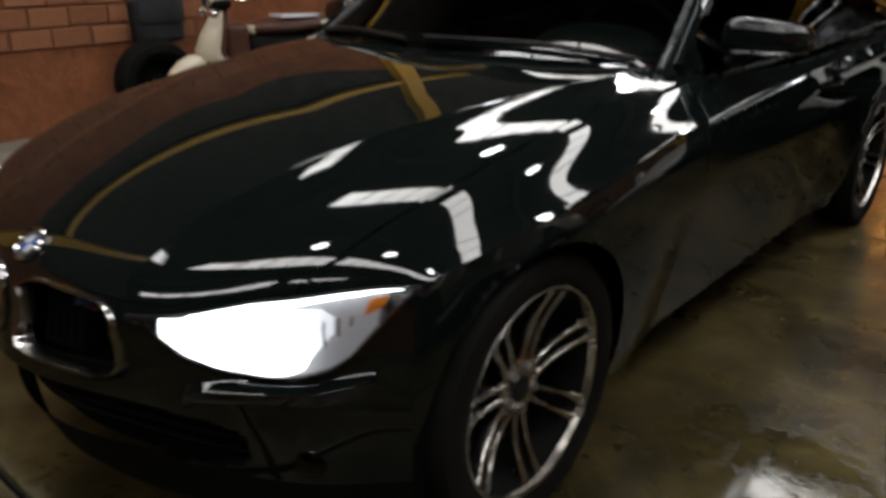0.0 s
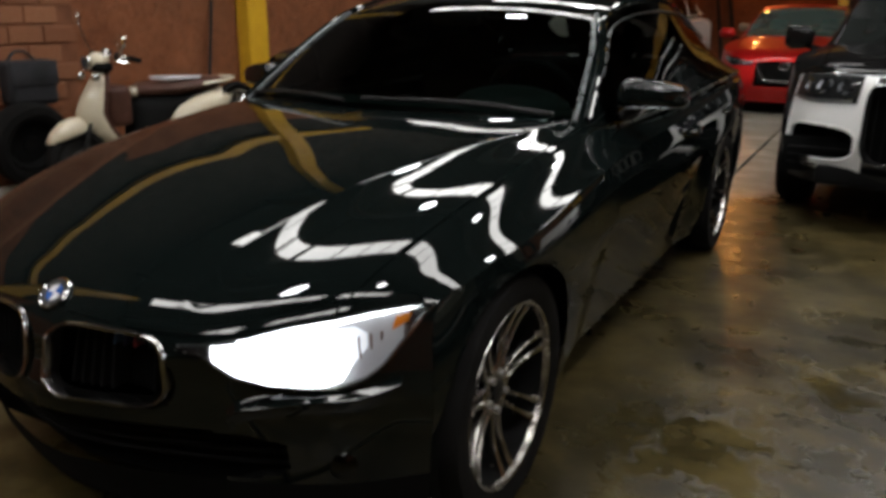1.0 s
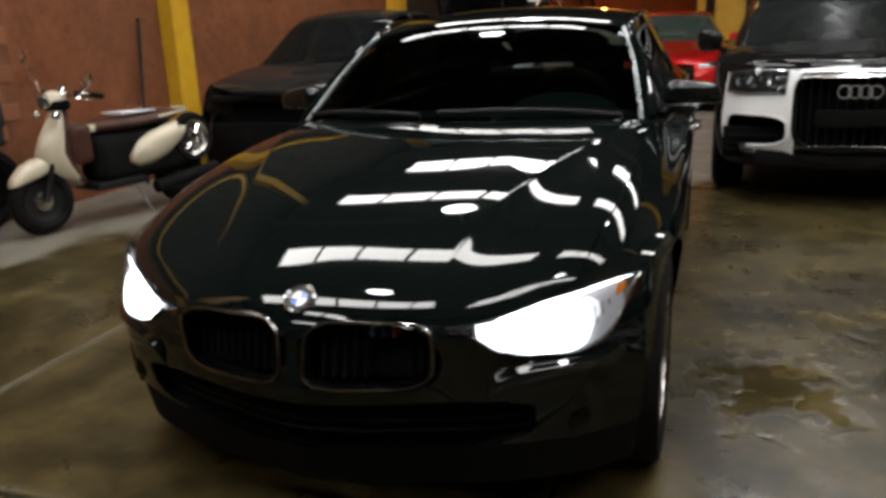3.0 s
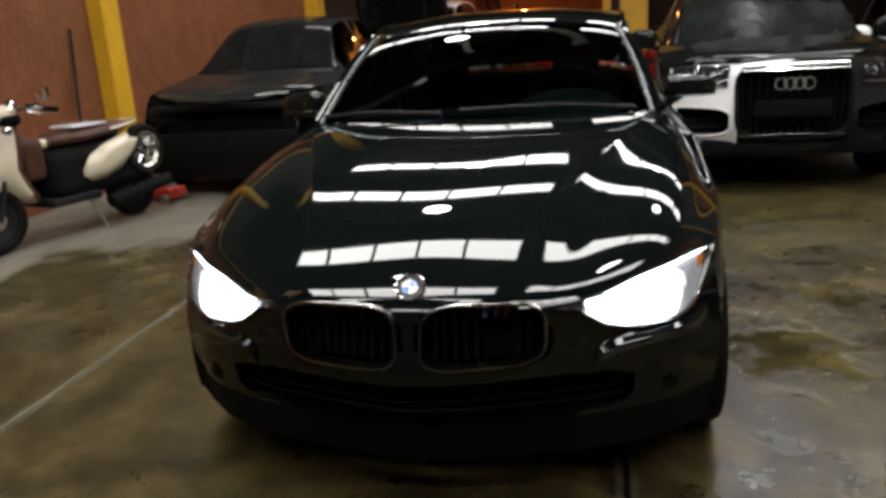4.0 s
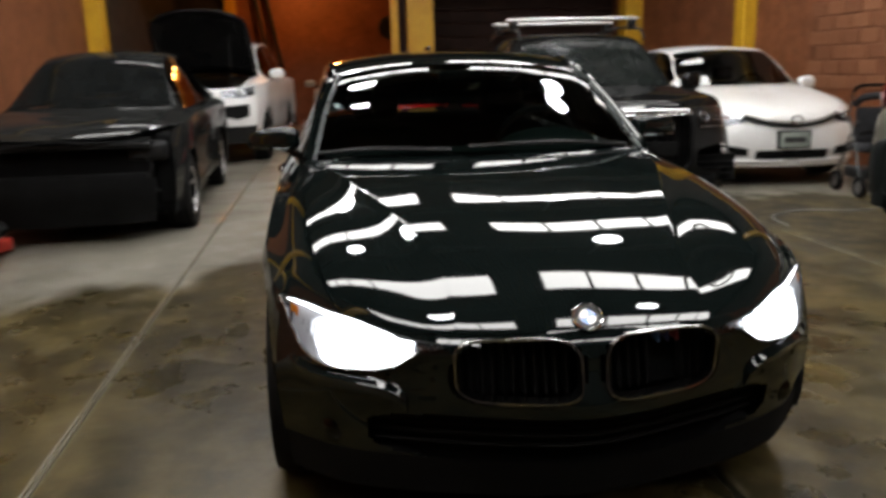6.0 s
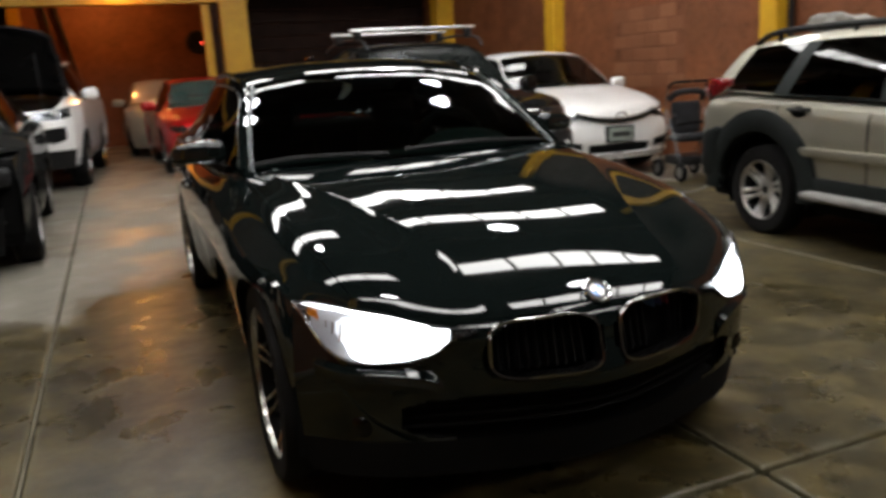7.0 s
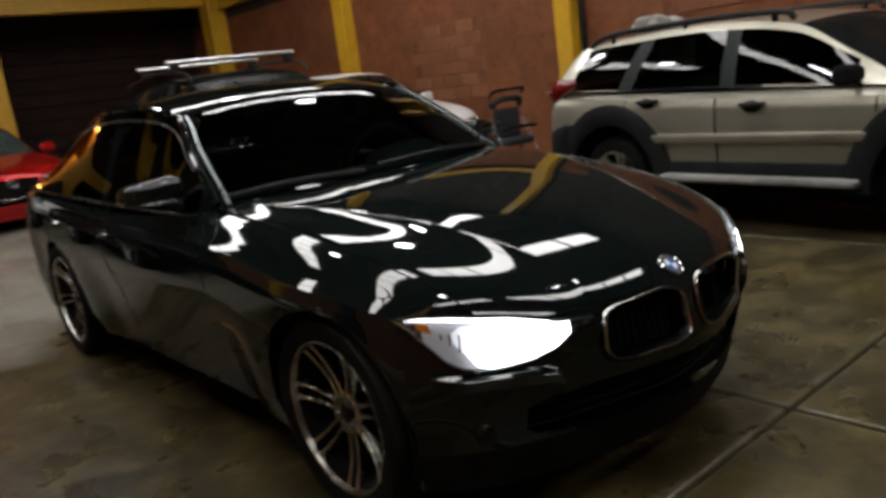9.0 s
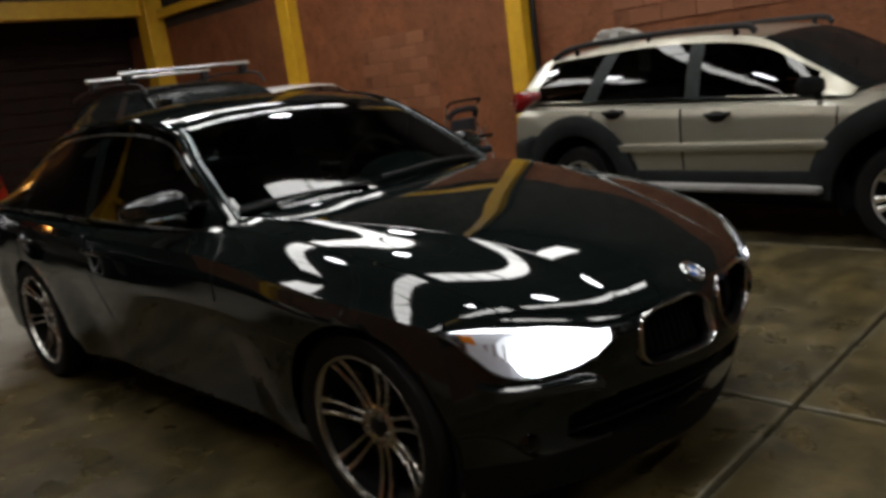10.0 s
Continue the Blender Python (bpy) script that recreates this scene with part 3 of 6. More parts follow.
    front = surf(ctrl, np.linspace(3, 0, n + 1), [3.0])[:, 0]
    rear = surf(ctrl, np.linspace(9, 12, n + 1), [3.0])[:, 0]
    fr = np.linspace(0, 1, n + 1)
    bulge = np.interp(fr, [0, 0.10, 0.32, 0.60, 0.85, 1], s.get("flank", [0, 0.018, 0.024, 0.010, 0.004, -0.05])) * s["W"] / 0.9 * s.get("bulge", 1.0)
    # the doors draw in below their crease, between the wheels
    tuck_in = s.get("waist", 0.0) * np.interp(fr, [0, 0.28, 0.55, 0.85, 1], [0, 0, 0.62, 1, 0.8])
    cols = []
    for i in range(i3, i9 + 1):
        b = T[i, -1]
        tuck = tuck_in * smooth01((b[1] - 1.2) / 0.35) * smooth01((3.2 - b[1]) / 0.35)
        main = np.stack([bulge - tuck, 0 * fr, -(b[2] - s["gc"]) * fr], 1)
        a = smooth01((b[1] - T[i3, -1][1]) / 0.42)
        c = smooth01((T[i9, -1][1] - b[1]) / 0.42)
        off = (front - front[0]) * (1 - a) + (rear - rear[0]) * (1 - c) + main * (a + c - 1)
        cols.append(b + off)
    S = np.array(cols)
    R = s["arch"]
    S, cut = arch_cut(S, [(yw, s["zw"]) for yw in s["axles"]], R)
    su = um[i3:i9]

    def side_keep(i, j):
        return not cut[i, j] and not (is_slit(su[i], seams, 0.012) and j < 26)

    sides = sheet(S, side_keep)
    parts = {}
    parts["body"] = place("body", mesh_from("body", *joined(sheet(T, lambda i, j: region(i, j) == "body"), sides)), body, root, labels.get("body", ""))
    v, f = sheet(T, lambda i, j: region(i, j) == "nose", not s.get("half_nose"))
    if s.get("half_nose"):
        place("bare_corner", mesh_from("bare_corner", v, f), M["plastic"], root, "bare black corner where the bumper is missing")
        v, f = [(-x, y, z) for x, y, z in v], [g[::-1] for g in f]
    parts["nose"] = place("front_bumper", mesh_from("front_bumper", v, f), nose_mat, root, labels.get("nose", ""))
    if "lip" in s:
        place("lower_bumper", mesh_from("lower_bumper", *sheet(T, lambda i, j: region(i, j) == "lip")), s.get("lip_mat", M["plastic"]), root, "black plastic lower bumper")
    if hood:
        parts["hood"] = place("hood", mesh_from("hood", *sheet(T, lambda i, j: region(i, j) == "hood")), hood_mat, root, labels.get("hood", ""))
    # wheel arch liners and floor pan
    for yw in s["axles"]:
        for side in (1, -1):
            bm = bmesh.new()
            x1, x0 = side * (s["W"] - 0.075), side * (s["W"] - 0.30)
            ring = []
            for h in np.radians(np.linspace(-20, 200, 23)):
                y, z = yw + (R + 0.004) * math.cos(h), s["zw"] + (R + 0.004) * math.sin(h)
                ring.append((bm.verts.new((x1, y, z)), bm.verts.new((x0, y, z))))
            for p, q in zip(ring, ring[1:]):
                bm.faces.new((p[0], p[1], q[1], q[0]))
            bm.faces.new([p[1] for p in ring])
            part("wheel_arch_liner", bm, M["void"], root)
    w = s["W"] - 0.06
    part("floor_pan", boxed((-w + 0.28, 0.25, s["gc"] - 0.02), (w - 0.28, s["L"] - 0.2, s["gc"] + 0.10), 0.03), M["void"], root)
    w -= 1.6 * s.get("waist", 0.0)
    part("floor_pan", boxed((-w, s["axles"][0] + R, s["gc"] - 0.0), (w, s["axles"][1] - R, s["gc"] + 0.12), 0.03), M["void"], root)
    # cabin
    up = upper_net(s)
    gu = with_slits(np.linspace(0, 6, 6 * fine + 1), [], 0.01)
    gv = np.linspace(0, 3, 3 * fine + 1)
    edge_v = s.get("screen_v", 2.9)
    gv = np.array(sorted([*(v for v in gv if abs(v - edge_v) > 0.03), edge_v]))
    G = surf(up, gu, gv)
    gum, gvm = (gu[:-1] + gu[1:]) / 2, (gv[:-1] + gv[1:]) / 2

    def cabin(i, j):
        u, v = gum[i], gvm[j]
        if 0.0 < u < 1.95 and v < edge_v:
            return "windscreen"
        if 5.08 < u < 5.92 and v < 2.8:
            return "rear"
        return "roof"

    drop = np.array([0, 0.05, 0.12, 0.25, 0.4, 0.55, 0.7, 0.82, 0.92, 0.97, 1.0])
    side_cols = []
    for p in G[:, -1]:
        y = p[1]
        foot = np.array([max(p[0] + 0.012, np.interp(y, s["belt_xy"], s["belt_xx"]) if "belt_xy" in s else s["beltx"] * s["W"] / 0.9), y, min(p[2] - 0.002, np.interp(y, s["belt_y"], s["belt_z"]))])
        bow = np.sin(drop * math.pi)[:, None] * np.array([s.get("side_bow", 0.018) * min(1.0, max(0.0, p[2] - foot[2]) / 0.38) ** 1.5, 0, 0])
        side_cols.append(p + (foot - p) * drop[:, None] + bow)
    GS = np.array(side_cols)
    Y0 = GS[..., 1].copy()
    GS[..., 1] += s.get("rake", 0.0) * (GS[:, :1, 2] - GS[..., 2]) * smooth01((Y0 - 2.5) / 0.5) * (1 - smooth01((Y0 - 3.75) / 0.3))
    dm = (drop[:-1] + drop[1:]) / 2

    def pane_of(i, j):
        y = (Y0[i, j] + Y0[i + 1, j]) / 2
        high = min(GS[i, 0, 2] - GS[i, -1, 2], GS[i + 1, 0, 2] - GS[i + 1, -1, 2])
        if high < 0.05 or not s.get("pane_top", 0.05) < dm[j] < 0.97:
            return -1
        for k, (a, b) in enumerate(s["panes"]):
            if a < y < b:
                return k
        return -1

    parts["roof"] = place("roof", mesh_from("roof", *joined(sheet(G, lambda i, j: cabin(i, j) == "roof"), sheet(GS, lambda i, j: pane_of(i, j) < 0 and (Y0[i, j] < s["pillar"][0] or Y0[i, j] > s["pillar"][1] or dm[j] < s.get("pane_top", 0.05))))), roof_mat, root, labels.get("roof", ""))
    for a, b in zip(s["panes"], s["panes"][1:]):
        v, f = sheet(GS, lambda i, j: pane_of(i, j) < 0 and s["pillar"][0] <= Y0[i, j] <= s["pillar"][1] and a[0] < Y0[i, j] < b[1] and dm[j] > s.get("pane_top", 0.05), mirror=False)
        if f:
            place("window_pillar", mesh_from("window_pillar", v, f), s.get("pillar_mat", M["plastic"]), root)
            place("window_pillar", mesh_from("window_pillar", [(-x, y, z) for x, y, z in v], [q[::-1] for q in f]), s.get("pillar_mat", M["plastic"]), root)
    parts["windscreen"] = place("windscreen", mesh_from("windscreen", *sheet(G, lambda i, j: cabin(i, j) == "windscreen")), s.get("screen", M["glass"]), root, labels.get("windscreen", ""))
    place("rear_window", mesh_from("rear_window", *sheet(G, lambda i, j: cabin(i, j) == "rear")), glass, root)
    for k in range(len(s["panes"])):
        v, f = sheet(GS, lambda i, j: pane_of(i, j) == k, mirror=False)
        if not f:
            continue
        place("side_window", mesh_from("side_window", v, f), glass, root)
        place("side_window", mesh_from("side_window", [(-x, y, z) for x, y, z in v], [g[::-1] for g in f]), glass, root)
    return parts, ctrl, up, GS


def superloop(cx, cz, w, h, power=3.0, n=36, lean=0.0, y=None):
    """A rounded rectangle in the plane of x and z; y gives its depth from x and z."""
    out = []
    for k in range(n):
        a = 2 * math.pi * k / n
        c, s_ = math.cos(a), math.sin(a)
        x = cx + w * math.copysign(abs(c) ** (2 / power), c) + lean * s_
        z = cz + h * math.copysign(abs(s_) ** (2 / power), s_)
        out.append((x, y(x, z) if y else 0.0, z))
    return out


def patch(ctrl, v0, v1, low, high, lift, nu=12, nv=22, side=1):
    """A piece of a car's surface between two curves u = low(a) and u = high(a), lifted off it."""
    P = []
    for a in np.linspace(0, 1, nv + 1):
        v = v0 + (v1 - v0) * a
        P.append([surf_point(ctrl, low(a) + (high(a) - low(a)) * b, v, lift)[0] for b in np.linspace(0, 1, nu + 1)])
    P = np.array(P)
    v, f = sheet(P, None, False)
    if side < 0:
        v, f = [(-x, y, z) for x, y, z in v], [g[::-1] for g in f]
    return v, f


def solid_sheet(name, v, f, thick, material, parent, label=""):
    me = mesh_from(name, v, f)
    ob = place(name, me, material, parent, label)
    if thick:
        md = ob.modifiers.new("thickness", "SOLIDIFY")
        md.thickness, md.offset = thick, 0.0
    return ob


WHEELS = {}


def wheel_meshes(key, R, rim, width, spokes, pair, spoke_w, rim_mat):
    """Shared meshes of one wheel design, axis along x, outer face towards +x."""
    if key in WHEELS:
        return WHEELS[key]
    h = width / 2

    def made(name, bm, mat, smooth=35):
        me = bpy.data.meshes.new(name)
        bmesh.ops.recalc_face_normals(bm, faces=bm.faces)
        bm.to_mesh(me)
        bm.free()
        finish(me, smooth)
        me.materials.append(mat)
        return me

    rise = R - rim
    tyre = revolve([(-h * 0.85, rim - 0.012), (-h, rim + rise * 0.35), (-h * 0.95, rim + rise * 0.8), (-h * 0.72, R - 0.003), (-h * 0.3, R), (-h * 0.28, R - 0.007), (-h * 0.22, R - 0.007), (-h * 0.2, R),
                    (h * 0.2, R), (h * 0.22, R - 0.007), (h * 0.28, R - 0.007), (h * 0.3, R), (h * 0.72, R - 0.003), (h * 0.95, rim + rise * 0.8), (h, rim + rise * 0.35), (h * 0.88, rim - 0.004)], 48)
    lip = revolve([(h * 0.86, rim + 0.001), (h * 0.92, rim - 0.002), (h * 0.9, rim - 0.010), (h * 0.76, rim - 0.014)], 48)
    barrel = revolve([(h * 0.76, rim - 0.0145), (h * 0.7, rim - 0.022), (h * 0.2, rim - 0.035), (-h * 0.9, rim - 0.03)], 48)
    bars = []
    r0, r1 = 0.19 * rim, rim - 0.018
    for k in range(spokes):
        for q in ((-1, 1) if pair else (0,)):
            bm = bmesh.new()
            a = 2 * math.pi * k / spokes
            rings = []
            for t in np.linspace(0, 1, 6):
                r = r0 + (r1 - r0) * t
                off = q * (pair * (0.66 + 0.46 * t))
                x = h * (0.50 + 0.30 * t**2) - 0.006 * math.sin(t * math.pi)
                w = spoke_w * (1.0 - 0.25 * math.sin(t * math.pi) + (0.35 if t in (0.0, 1.0) else 0))
                pts = []
                for s_, dx in ((-1, -0.028), (-1, -0.004), (-0.6, 0), (0.6, 0), (1, -0.004), (1, -0.028)):
                    y, z = r, off + s_ * w / 2
                    pts.append(bm.verts.new((x + dx, y * math.cos(a) - z * math.sin(a), y * math.sin(a) + z * math.cos(a))))
                rings.append(pts)
            for p, o in zip(rings, rings[1:]):
                for j in range(6):
                    bm.faces.new((p[j], p[(j + 1) % 6], o[(j + 1) % 6], o[j]))
            bm.faces.new(rings[0])
            bm.faces.new(rings[-1][::-1])
            bars.append(made("spoke", bm, rim_mat))
    hub = revolve([(h * 0.50 - 0.03, 0.001), (h * 0.50 - 0.03, 0.27 * rim), (h * 0.5 - 0.006, 0.29 * rim), (h * 0.5, 0.25 * rim), (h * 0.47, 0.17 * rim), (h * 0.47, 0.001)], 28)
    cap = revolve([(h * 0.46, 0.13 * rim), (h * 0.52, 0.125 * rim), (h * 0.55, 0.10 * rim), (h * 0.555, 0.001)], 24)
    nuts = []
    for k in range(5):
        a = 2 * math.pi * (k + 0.5) / 5
        c = Vector((h * 0.47, 0.2 * rim * math.cos(a), 0.2 * rim * math.sin(a)))
        nuts.append(made("wheel_bolt", rod(bmesh.new(), c, c + Vector((0.012, 0, 0)), 0.010, 6), M["steel"]))
    disc = revolve([(-0.02, 0.001), (-0.02, 0.66 * rim), (0.0, 0.66 * rim), (0.0, 0.32 * rim), (0.02, 0.30 * rim), (0.02, 0.001)], 32)
    back = revolve([(-h * 0.7, 0.001), (-h * 0.7, rim - 0.03)], 32)
    # barrel, disc and shield are coloured black for the shade behind the spokes
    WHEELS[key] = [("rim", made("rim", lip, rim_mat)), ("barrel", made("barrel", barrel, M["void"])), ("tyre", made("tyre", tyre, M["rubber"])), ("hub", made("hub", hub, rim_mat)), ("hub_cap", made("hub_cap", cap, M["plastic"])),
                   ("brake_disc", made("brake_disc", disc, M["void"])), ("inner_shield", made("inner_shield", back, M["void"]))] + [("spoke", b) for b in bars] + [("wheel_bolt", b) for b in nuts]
    return WHEELS[key]


def wheels(root, key, s, R, rim, width, spokes, pair, spoke_w, rim_mat, turn=3):
    for n, yw in enumerate(s["axles"]):
        for side in (1, -1):
            sets = wheel_meshes(key, R, rim, width, spokes, pair, spoke_w, rim_mat)
            w = place("wheel", sets[0][1], None, root)
            w.matrix_basis = pose(side * (s["W"] - width / 2 - s.get("inset", 0.012)), yw, R, 0, 0, 0 if side > 0 else 180) @ pose(0, 0, 0, 17 + 40 * n * turn, 0, 0)
            for name, me in sets[1:]:
                place(name, me, None, w)


def mirror_pair(root, s, x, y, z, body, size=(0.12, 0.075, 0.075)):
    for side in (1, -1):
        bm = boxed((-size[0], -size[1], -size[2]), size, min(size) * 0.85, 5)
        for v in bm.verts:
            v.co.y += 0.04 * (v.co.x / size[0])
            v.co.z *= 1.0 + 0.12 * v.co.x / size[0]
            v.co.x *= side
        h = part("door_mirror", bm, body, root, m=pose(side * x, y, z))
        bm = boxed((-size[0] * 0.66, 0.0, -size[2] * 0.62), (size[0] * 0.66, 0.012, size[2] * 0.62), 0.005)
        part("mirror_glass", bm, M["chrome"], h, m=pose(0, size[1] - 0.010, 0.0))
        bm = rod(bmesh.new(), (side * -0.04, 0.0, -size[2] * 0.6), (side * -(size[0] + 0.10), 0.02, -size[2] * 1.25), 0.022, 8)
        part("mirror_arm", bm, M["void"], h)


def seats(root, y, zb, dx=0.37, zt=1.13, wide=0.25):
    for x in (-dx, dx):
        bm = boxed((x - wide, y, zb - 0.25), (x + wide, y + 0.5, zb - 0.08), 0.06, 3)
        part("seat_cushion", bm, M["seat"], root)
        bm = bmesh.new()
        box(bm, (x - wide * 0.95, y + 0.48, zb - 0.15), (x + wide * 0.95, y + 0.64, zt - 0.14), 0.06, 3)
        part("seat_back", bm, M["seat"], root)
        part("headrest", boxed((x - 0.13, y + 0.56, zt - 0.12), (x + 0.13, y + 0.66, zt + 0.05), 0.04, 3), M["seat"], root)


def dashboard(root, s, y0, z, wheel_x=0.36):
    w = s["W"] - 0.22
    bm = boxed((-w, y0, z - 0.22), (w, y0 + 0.5, z - 0.02), 0.06, 4)
    part("dashboard", bm, M["dash"], root)
    bm = bmesh.new()
    ball(bm, (wheel_x, y0 + 0.38, z - 0.03), (0.24, 0.14, 0.09), 18)
    part("instrument_hood", bm, M["dash"], root)
    ring = [(wheel_x + 0.185 * math.cos(a), y0 + 0.60 - 0.07 * math.sin(a), z - 0.03 + 0.17 * math.sin(a)) for a in np.linspace(0, 2 * math.pi, 21)]
    part("steering_wheel", tube(ring, 0.016, 2, 8), M["plastic"], root)


def car_root(name, label, at, turn, category="car", group=""):
    return thing(name, label, category, group, at, turn)


def spec(**k):
    base = dict(L=4.63, W=0.9, gc=0.2, zm=0.40, zb=0.535, ze=0.66, yc=1.42, zc=0.945, zbelt=0.95, yd=4.0, zd=1.0, seams=(1.50, 2.62, 3.62), axles=(0.79, 3.59), zw=0.331, arch=0.362, beltx=0.80,
                belt_y=(1.5, 2.6, 4.2), belt_z=(0.905, 0.925, 0.965), panes=((1.70, 2.66), (2.74, 3.55), (3.60, 3.85)), pillar=(2.5, 2.85), fine=8,
                cabin=((1.40, 0.946, 0.700, 0.145, 0.014), (1.77, 1.170, 0.632, 0.08, 0.035), (2.065, 1.330, 0.556, 0.05, 0.041), (2.50, 1.392, 0.570, 0.0, 0.045), (3.00, 1.392, 0.565, 0.0, 0.045),
                       (3.52, 1.330, 0.535, -0.04, 0.045), (4.04, 1.050, 0.640, 0.06, 0.03)))
    base.update(k)
    return base


def lamp_pair(root, ctrl, v0, v1, low, high, inside, label="", amber=True):
    for side in (1, -1):
        v, f = patch(ctrl, v0, v1, low, high, 0.002, 8, 16, side)
        h = solid_sheet("headlight", v, f, 0.0, M["lampbase"], root, label)
        v, f = patch(ctrl, v0, v1, low, high, 0.012, 8, 16, side)
        solid_sheet("lens", v, f, 0.0, M["lens"], h)
        c, n = surf_point(ctrl, (low(0.45) + high(0.45)) / 2, v0 + (v1 - v0) * 0.45, 0.004)
        bm = bmesh.new()
        ball(bm, (side * c[0], c[1], c[2]), (0.055, 0.02, 0.045), 14)
        part("bulb_bowl", bm, inside, h)

# ---- the hall ----
X0, X1, Y0, Y1, ROOF = -4.22, 5.82, -7.0, 18.6, 5.6


def setting(name, bm, material, label, smooth=0):
    ob = part(name, bm, material, None, "", smooth)
    return tagged(ob, label, "", "", "structure")


ground = tagged(new("floor"), "stained damp concrete workshop floor in large slabs", "floor", "", "structure")
setting("ground", boxed((X0 - 0.3, Y0 - 0.3, -0.40), (X1 + 0.3, Y1 + 0.3, -0.03)), M["void"], "packed ground under the slabs")
XS, YS = (X0, *SLAB_X, X1), (Y0, *SLAB_Y, Y1)
for a, b in zip(XS, XS[1:]):
    for c, d in zip(YS, YS[1:]):
        g = 0.010
        bm = boxed((a + g, c + g, -0.10), (b - g, d - g, 0.0), 0.012, 2)
        part("slab", bm, M["floor"], ground, "", 0)

for y0, y1 in zip(YS, YS[1:]):
    if y0 > 1.5:
        break
    setting("joint_fill", boxed((SLAB_X[0] - 0.0065, y0 + 0.01, -0.06), (SLAB_X[0] + 0.0065, y1 - 0.01, -0.004)), M["joint"], "pale worn mortar filling the slab joint")

setting("wall_left", boxed((X0 - 0.2, Y0, -0.1), (X0, 11.25, 2.55)), M["wall"], "rough red-brown painted masonry wall")
setting("wall_left_end", boxed((X0 - 0.2, 11.26, -0.1), (X0, Y1, 2.55)), M["upper"], "dark wall beside the rear bay")
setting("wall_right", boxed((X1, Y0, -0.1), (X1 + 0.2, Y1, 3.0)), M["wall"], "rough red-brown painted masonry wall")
setting("wall_left_top", boxed((X0 - 0.2, Y0, 2.55), (X0, Y1, ROOF + 0.04)), M["upper"], "dark upper wall behind the yellow beam")
setting("wall_right_top", boxed((X1, Y0, 3.0), (X1 + 0.2, Y1, ROOF + 0.04)), M["upper"], "dark upper wall behind the yellow beam")
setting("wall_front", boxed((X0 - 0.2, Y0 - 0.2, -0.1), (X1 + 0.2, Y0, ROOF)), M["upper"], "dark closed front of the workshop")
setting("wall_back", boxed((X0 - 0.2, Y1, -0.1), (X1 + 0.2, Y1 + 0.2, ROOF)), M["wall"], "red-brown painted wall of the rear bay")
setting("wall_back_end", boxed((X0, Y1 - 0.03, 0.0), (-3.06, Y1 + 0.01, 3.76)), M["upper"], "dark end of the rear wall")
setting("wall_bay", boxed((1.32, 14.66, 0.0), (1.48, Y1, 3.76)), M["wall"], "red-brown wall between the two rear bays")
setting("wall_upper", boxed((X0, 14.42, 3.12), (0.97, 14.62, ROOF)), M["upper"], "dark wall above the rear bay")
setting("wall_upper_side", boxed((0.975, 14.42, 3.625), (X1, 14.62, ROOF)), M["upper"], "dark wall above the dark opening")
setting("ceiling_bay", boxed((X0, 14.63, 3.77), (X1, Y1, 3.95)), M["wall"], "low ceiling of the rear bay")
setting("ceiling", boxed((X0 - 0.2, Y0 - 0.2, ROOF + 0.05), (X1 + 0.2, Y1 + 0.2, ROOF + 0.15)), M["roof"], "dark corrugated metal roof")

# dark sliding door at the back of the side opening, in panels
door = tagged(new("door_1"), "dark brown metal shutter of ribbed panels, closed", "door", "", "structure")
for k in range(13):
    bm = boxed((1.50, 15.9 - 0.02 * (k % 2), 0.02 + 0.28 * k), (X1 - 0.02, 15.96, 0.285 + 0.28 * k), 0.008)
    part("panel", bm, M["shutter"], door, "", 0)


def column(name, x0, x1, y0, y1, z1):
    c = tagged(part(name, boxed((x0, y0, 0.0), (x1, y1, z1), 0.012), M["yellow"], None, "", 0), "chipped yellow-painted concrete column against the wall", "column", "", "structure")
    return c


column("column_1", X0 - 0.01, -4.06, 5.20, 5.48, ROOF)
column("column_2", X0 - 0.01, -3.98, 11.10, 11.42, ROOF)
column("column_3", X0 - 0.01, -3.86, -0.9, -0.6, ROOF)
column("column_4", 5.62, X1 + 0.01, 5.05, 5.30, ROOF)
column("column_5", 5.62, X1 + 0.01, 9.75, 10.05, ROOF)
column("column_6", 5.45, X1 + 0.01, 14.20, 14.62, 3.62)
column("column_8", -3.05, -2.80, Y1 - 0.16, Y1 + 0.02, 3.76)
column("column_7", 0.98, 1.50, 14.36, 14.64, 3.62)
setting("beam_1", boxed((X0, 14.38, 2.84), (0.975, 14.62, 3.11), 0.01), M["yellow"], "yellow-painted beam over the rear bay")
setting("beam_2", boxed((1.505, 14.38, 3.29), (5.445, 14.62, 3.62), 0.01), M["yellow"], "yellow-painted lintel over the dark opening")
setting("beam_3", boxed((5.66, 5.31, 3.19), (X1, 9.74, 3.36), 0.01), M["yellow"], "yellow-painted beam along the wall")
setting("beam_4", boxed((5.66, 10.06, 3.19), (X1, 14.19, 3.36), 0.01), M["yellow"], "yellow-painted beam along the wall")
setting("beam_5", boxed((X0, -0.59, 3.08), (-4.10, 5.19, 3.22), 0.01), M["yellow"], "yellow-painted beam along the wall")
setting("beam_6", boxed((X0, 5.49, 3.08), (-4.10, 11.09, 3.22), 0.01), M["yellow"], "yellow-painted beam along the wall")
# timber door frame inside the rear bay
setting("door_post", boxed((0.66, 14.46, 0), (0.80, 14.62, 2.835), 0.01), M["yellow"], "yellow-painted post of the rear bay")
setting("door_leaf", boxed((0.805, 14.52, 0), (0.975, 14.58, 2.835), 0.004), M["shutter"], "dark narrow door leaf beside the yellow column")

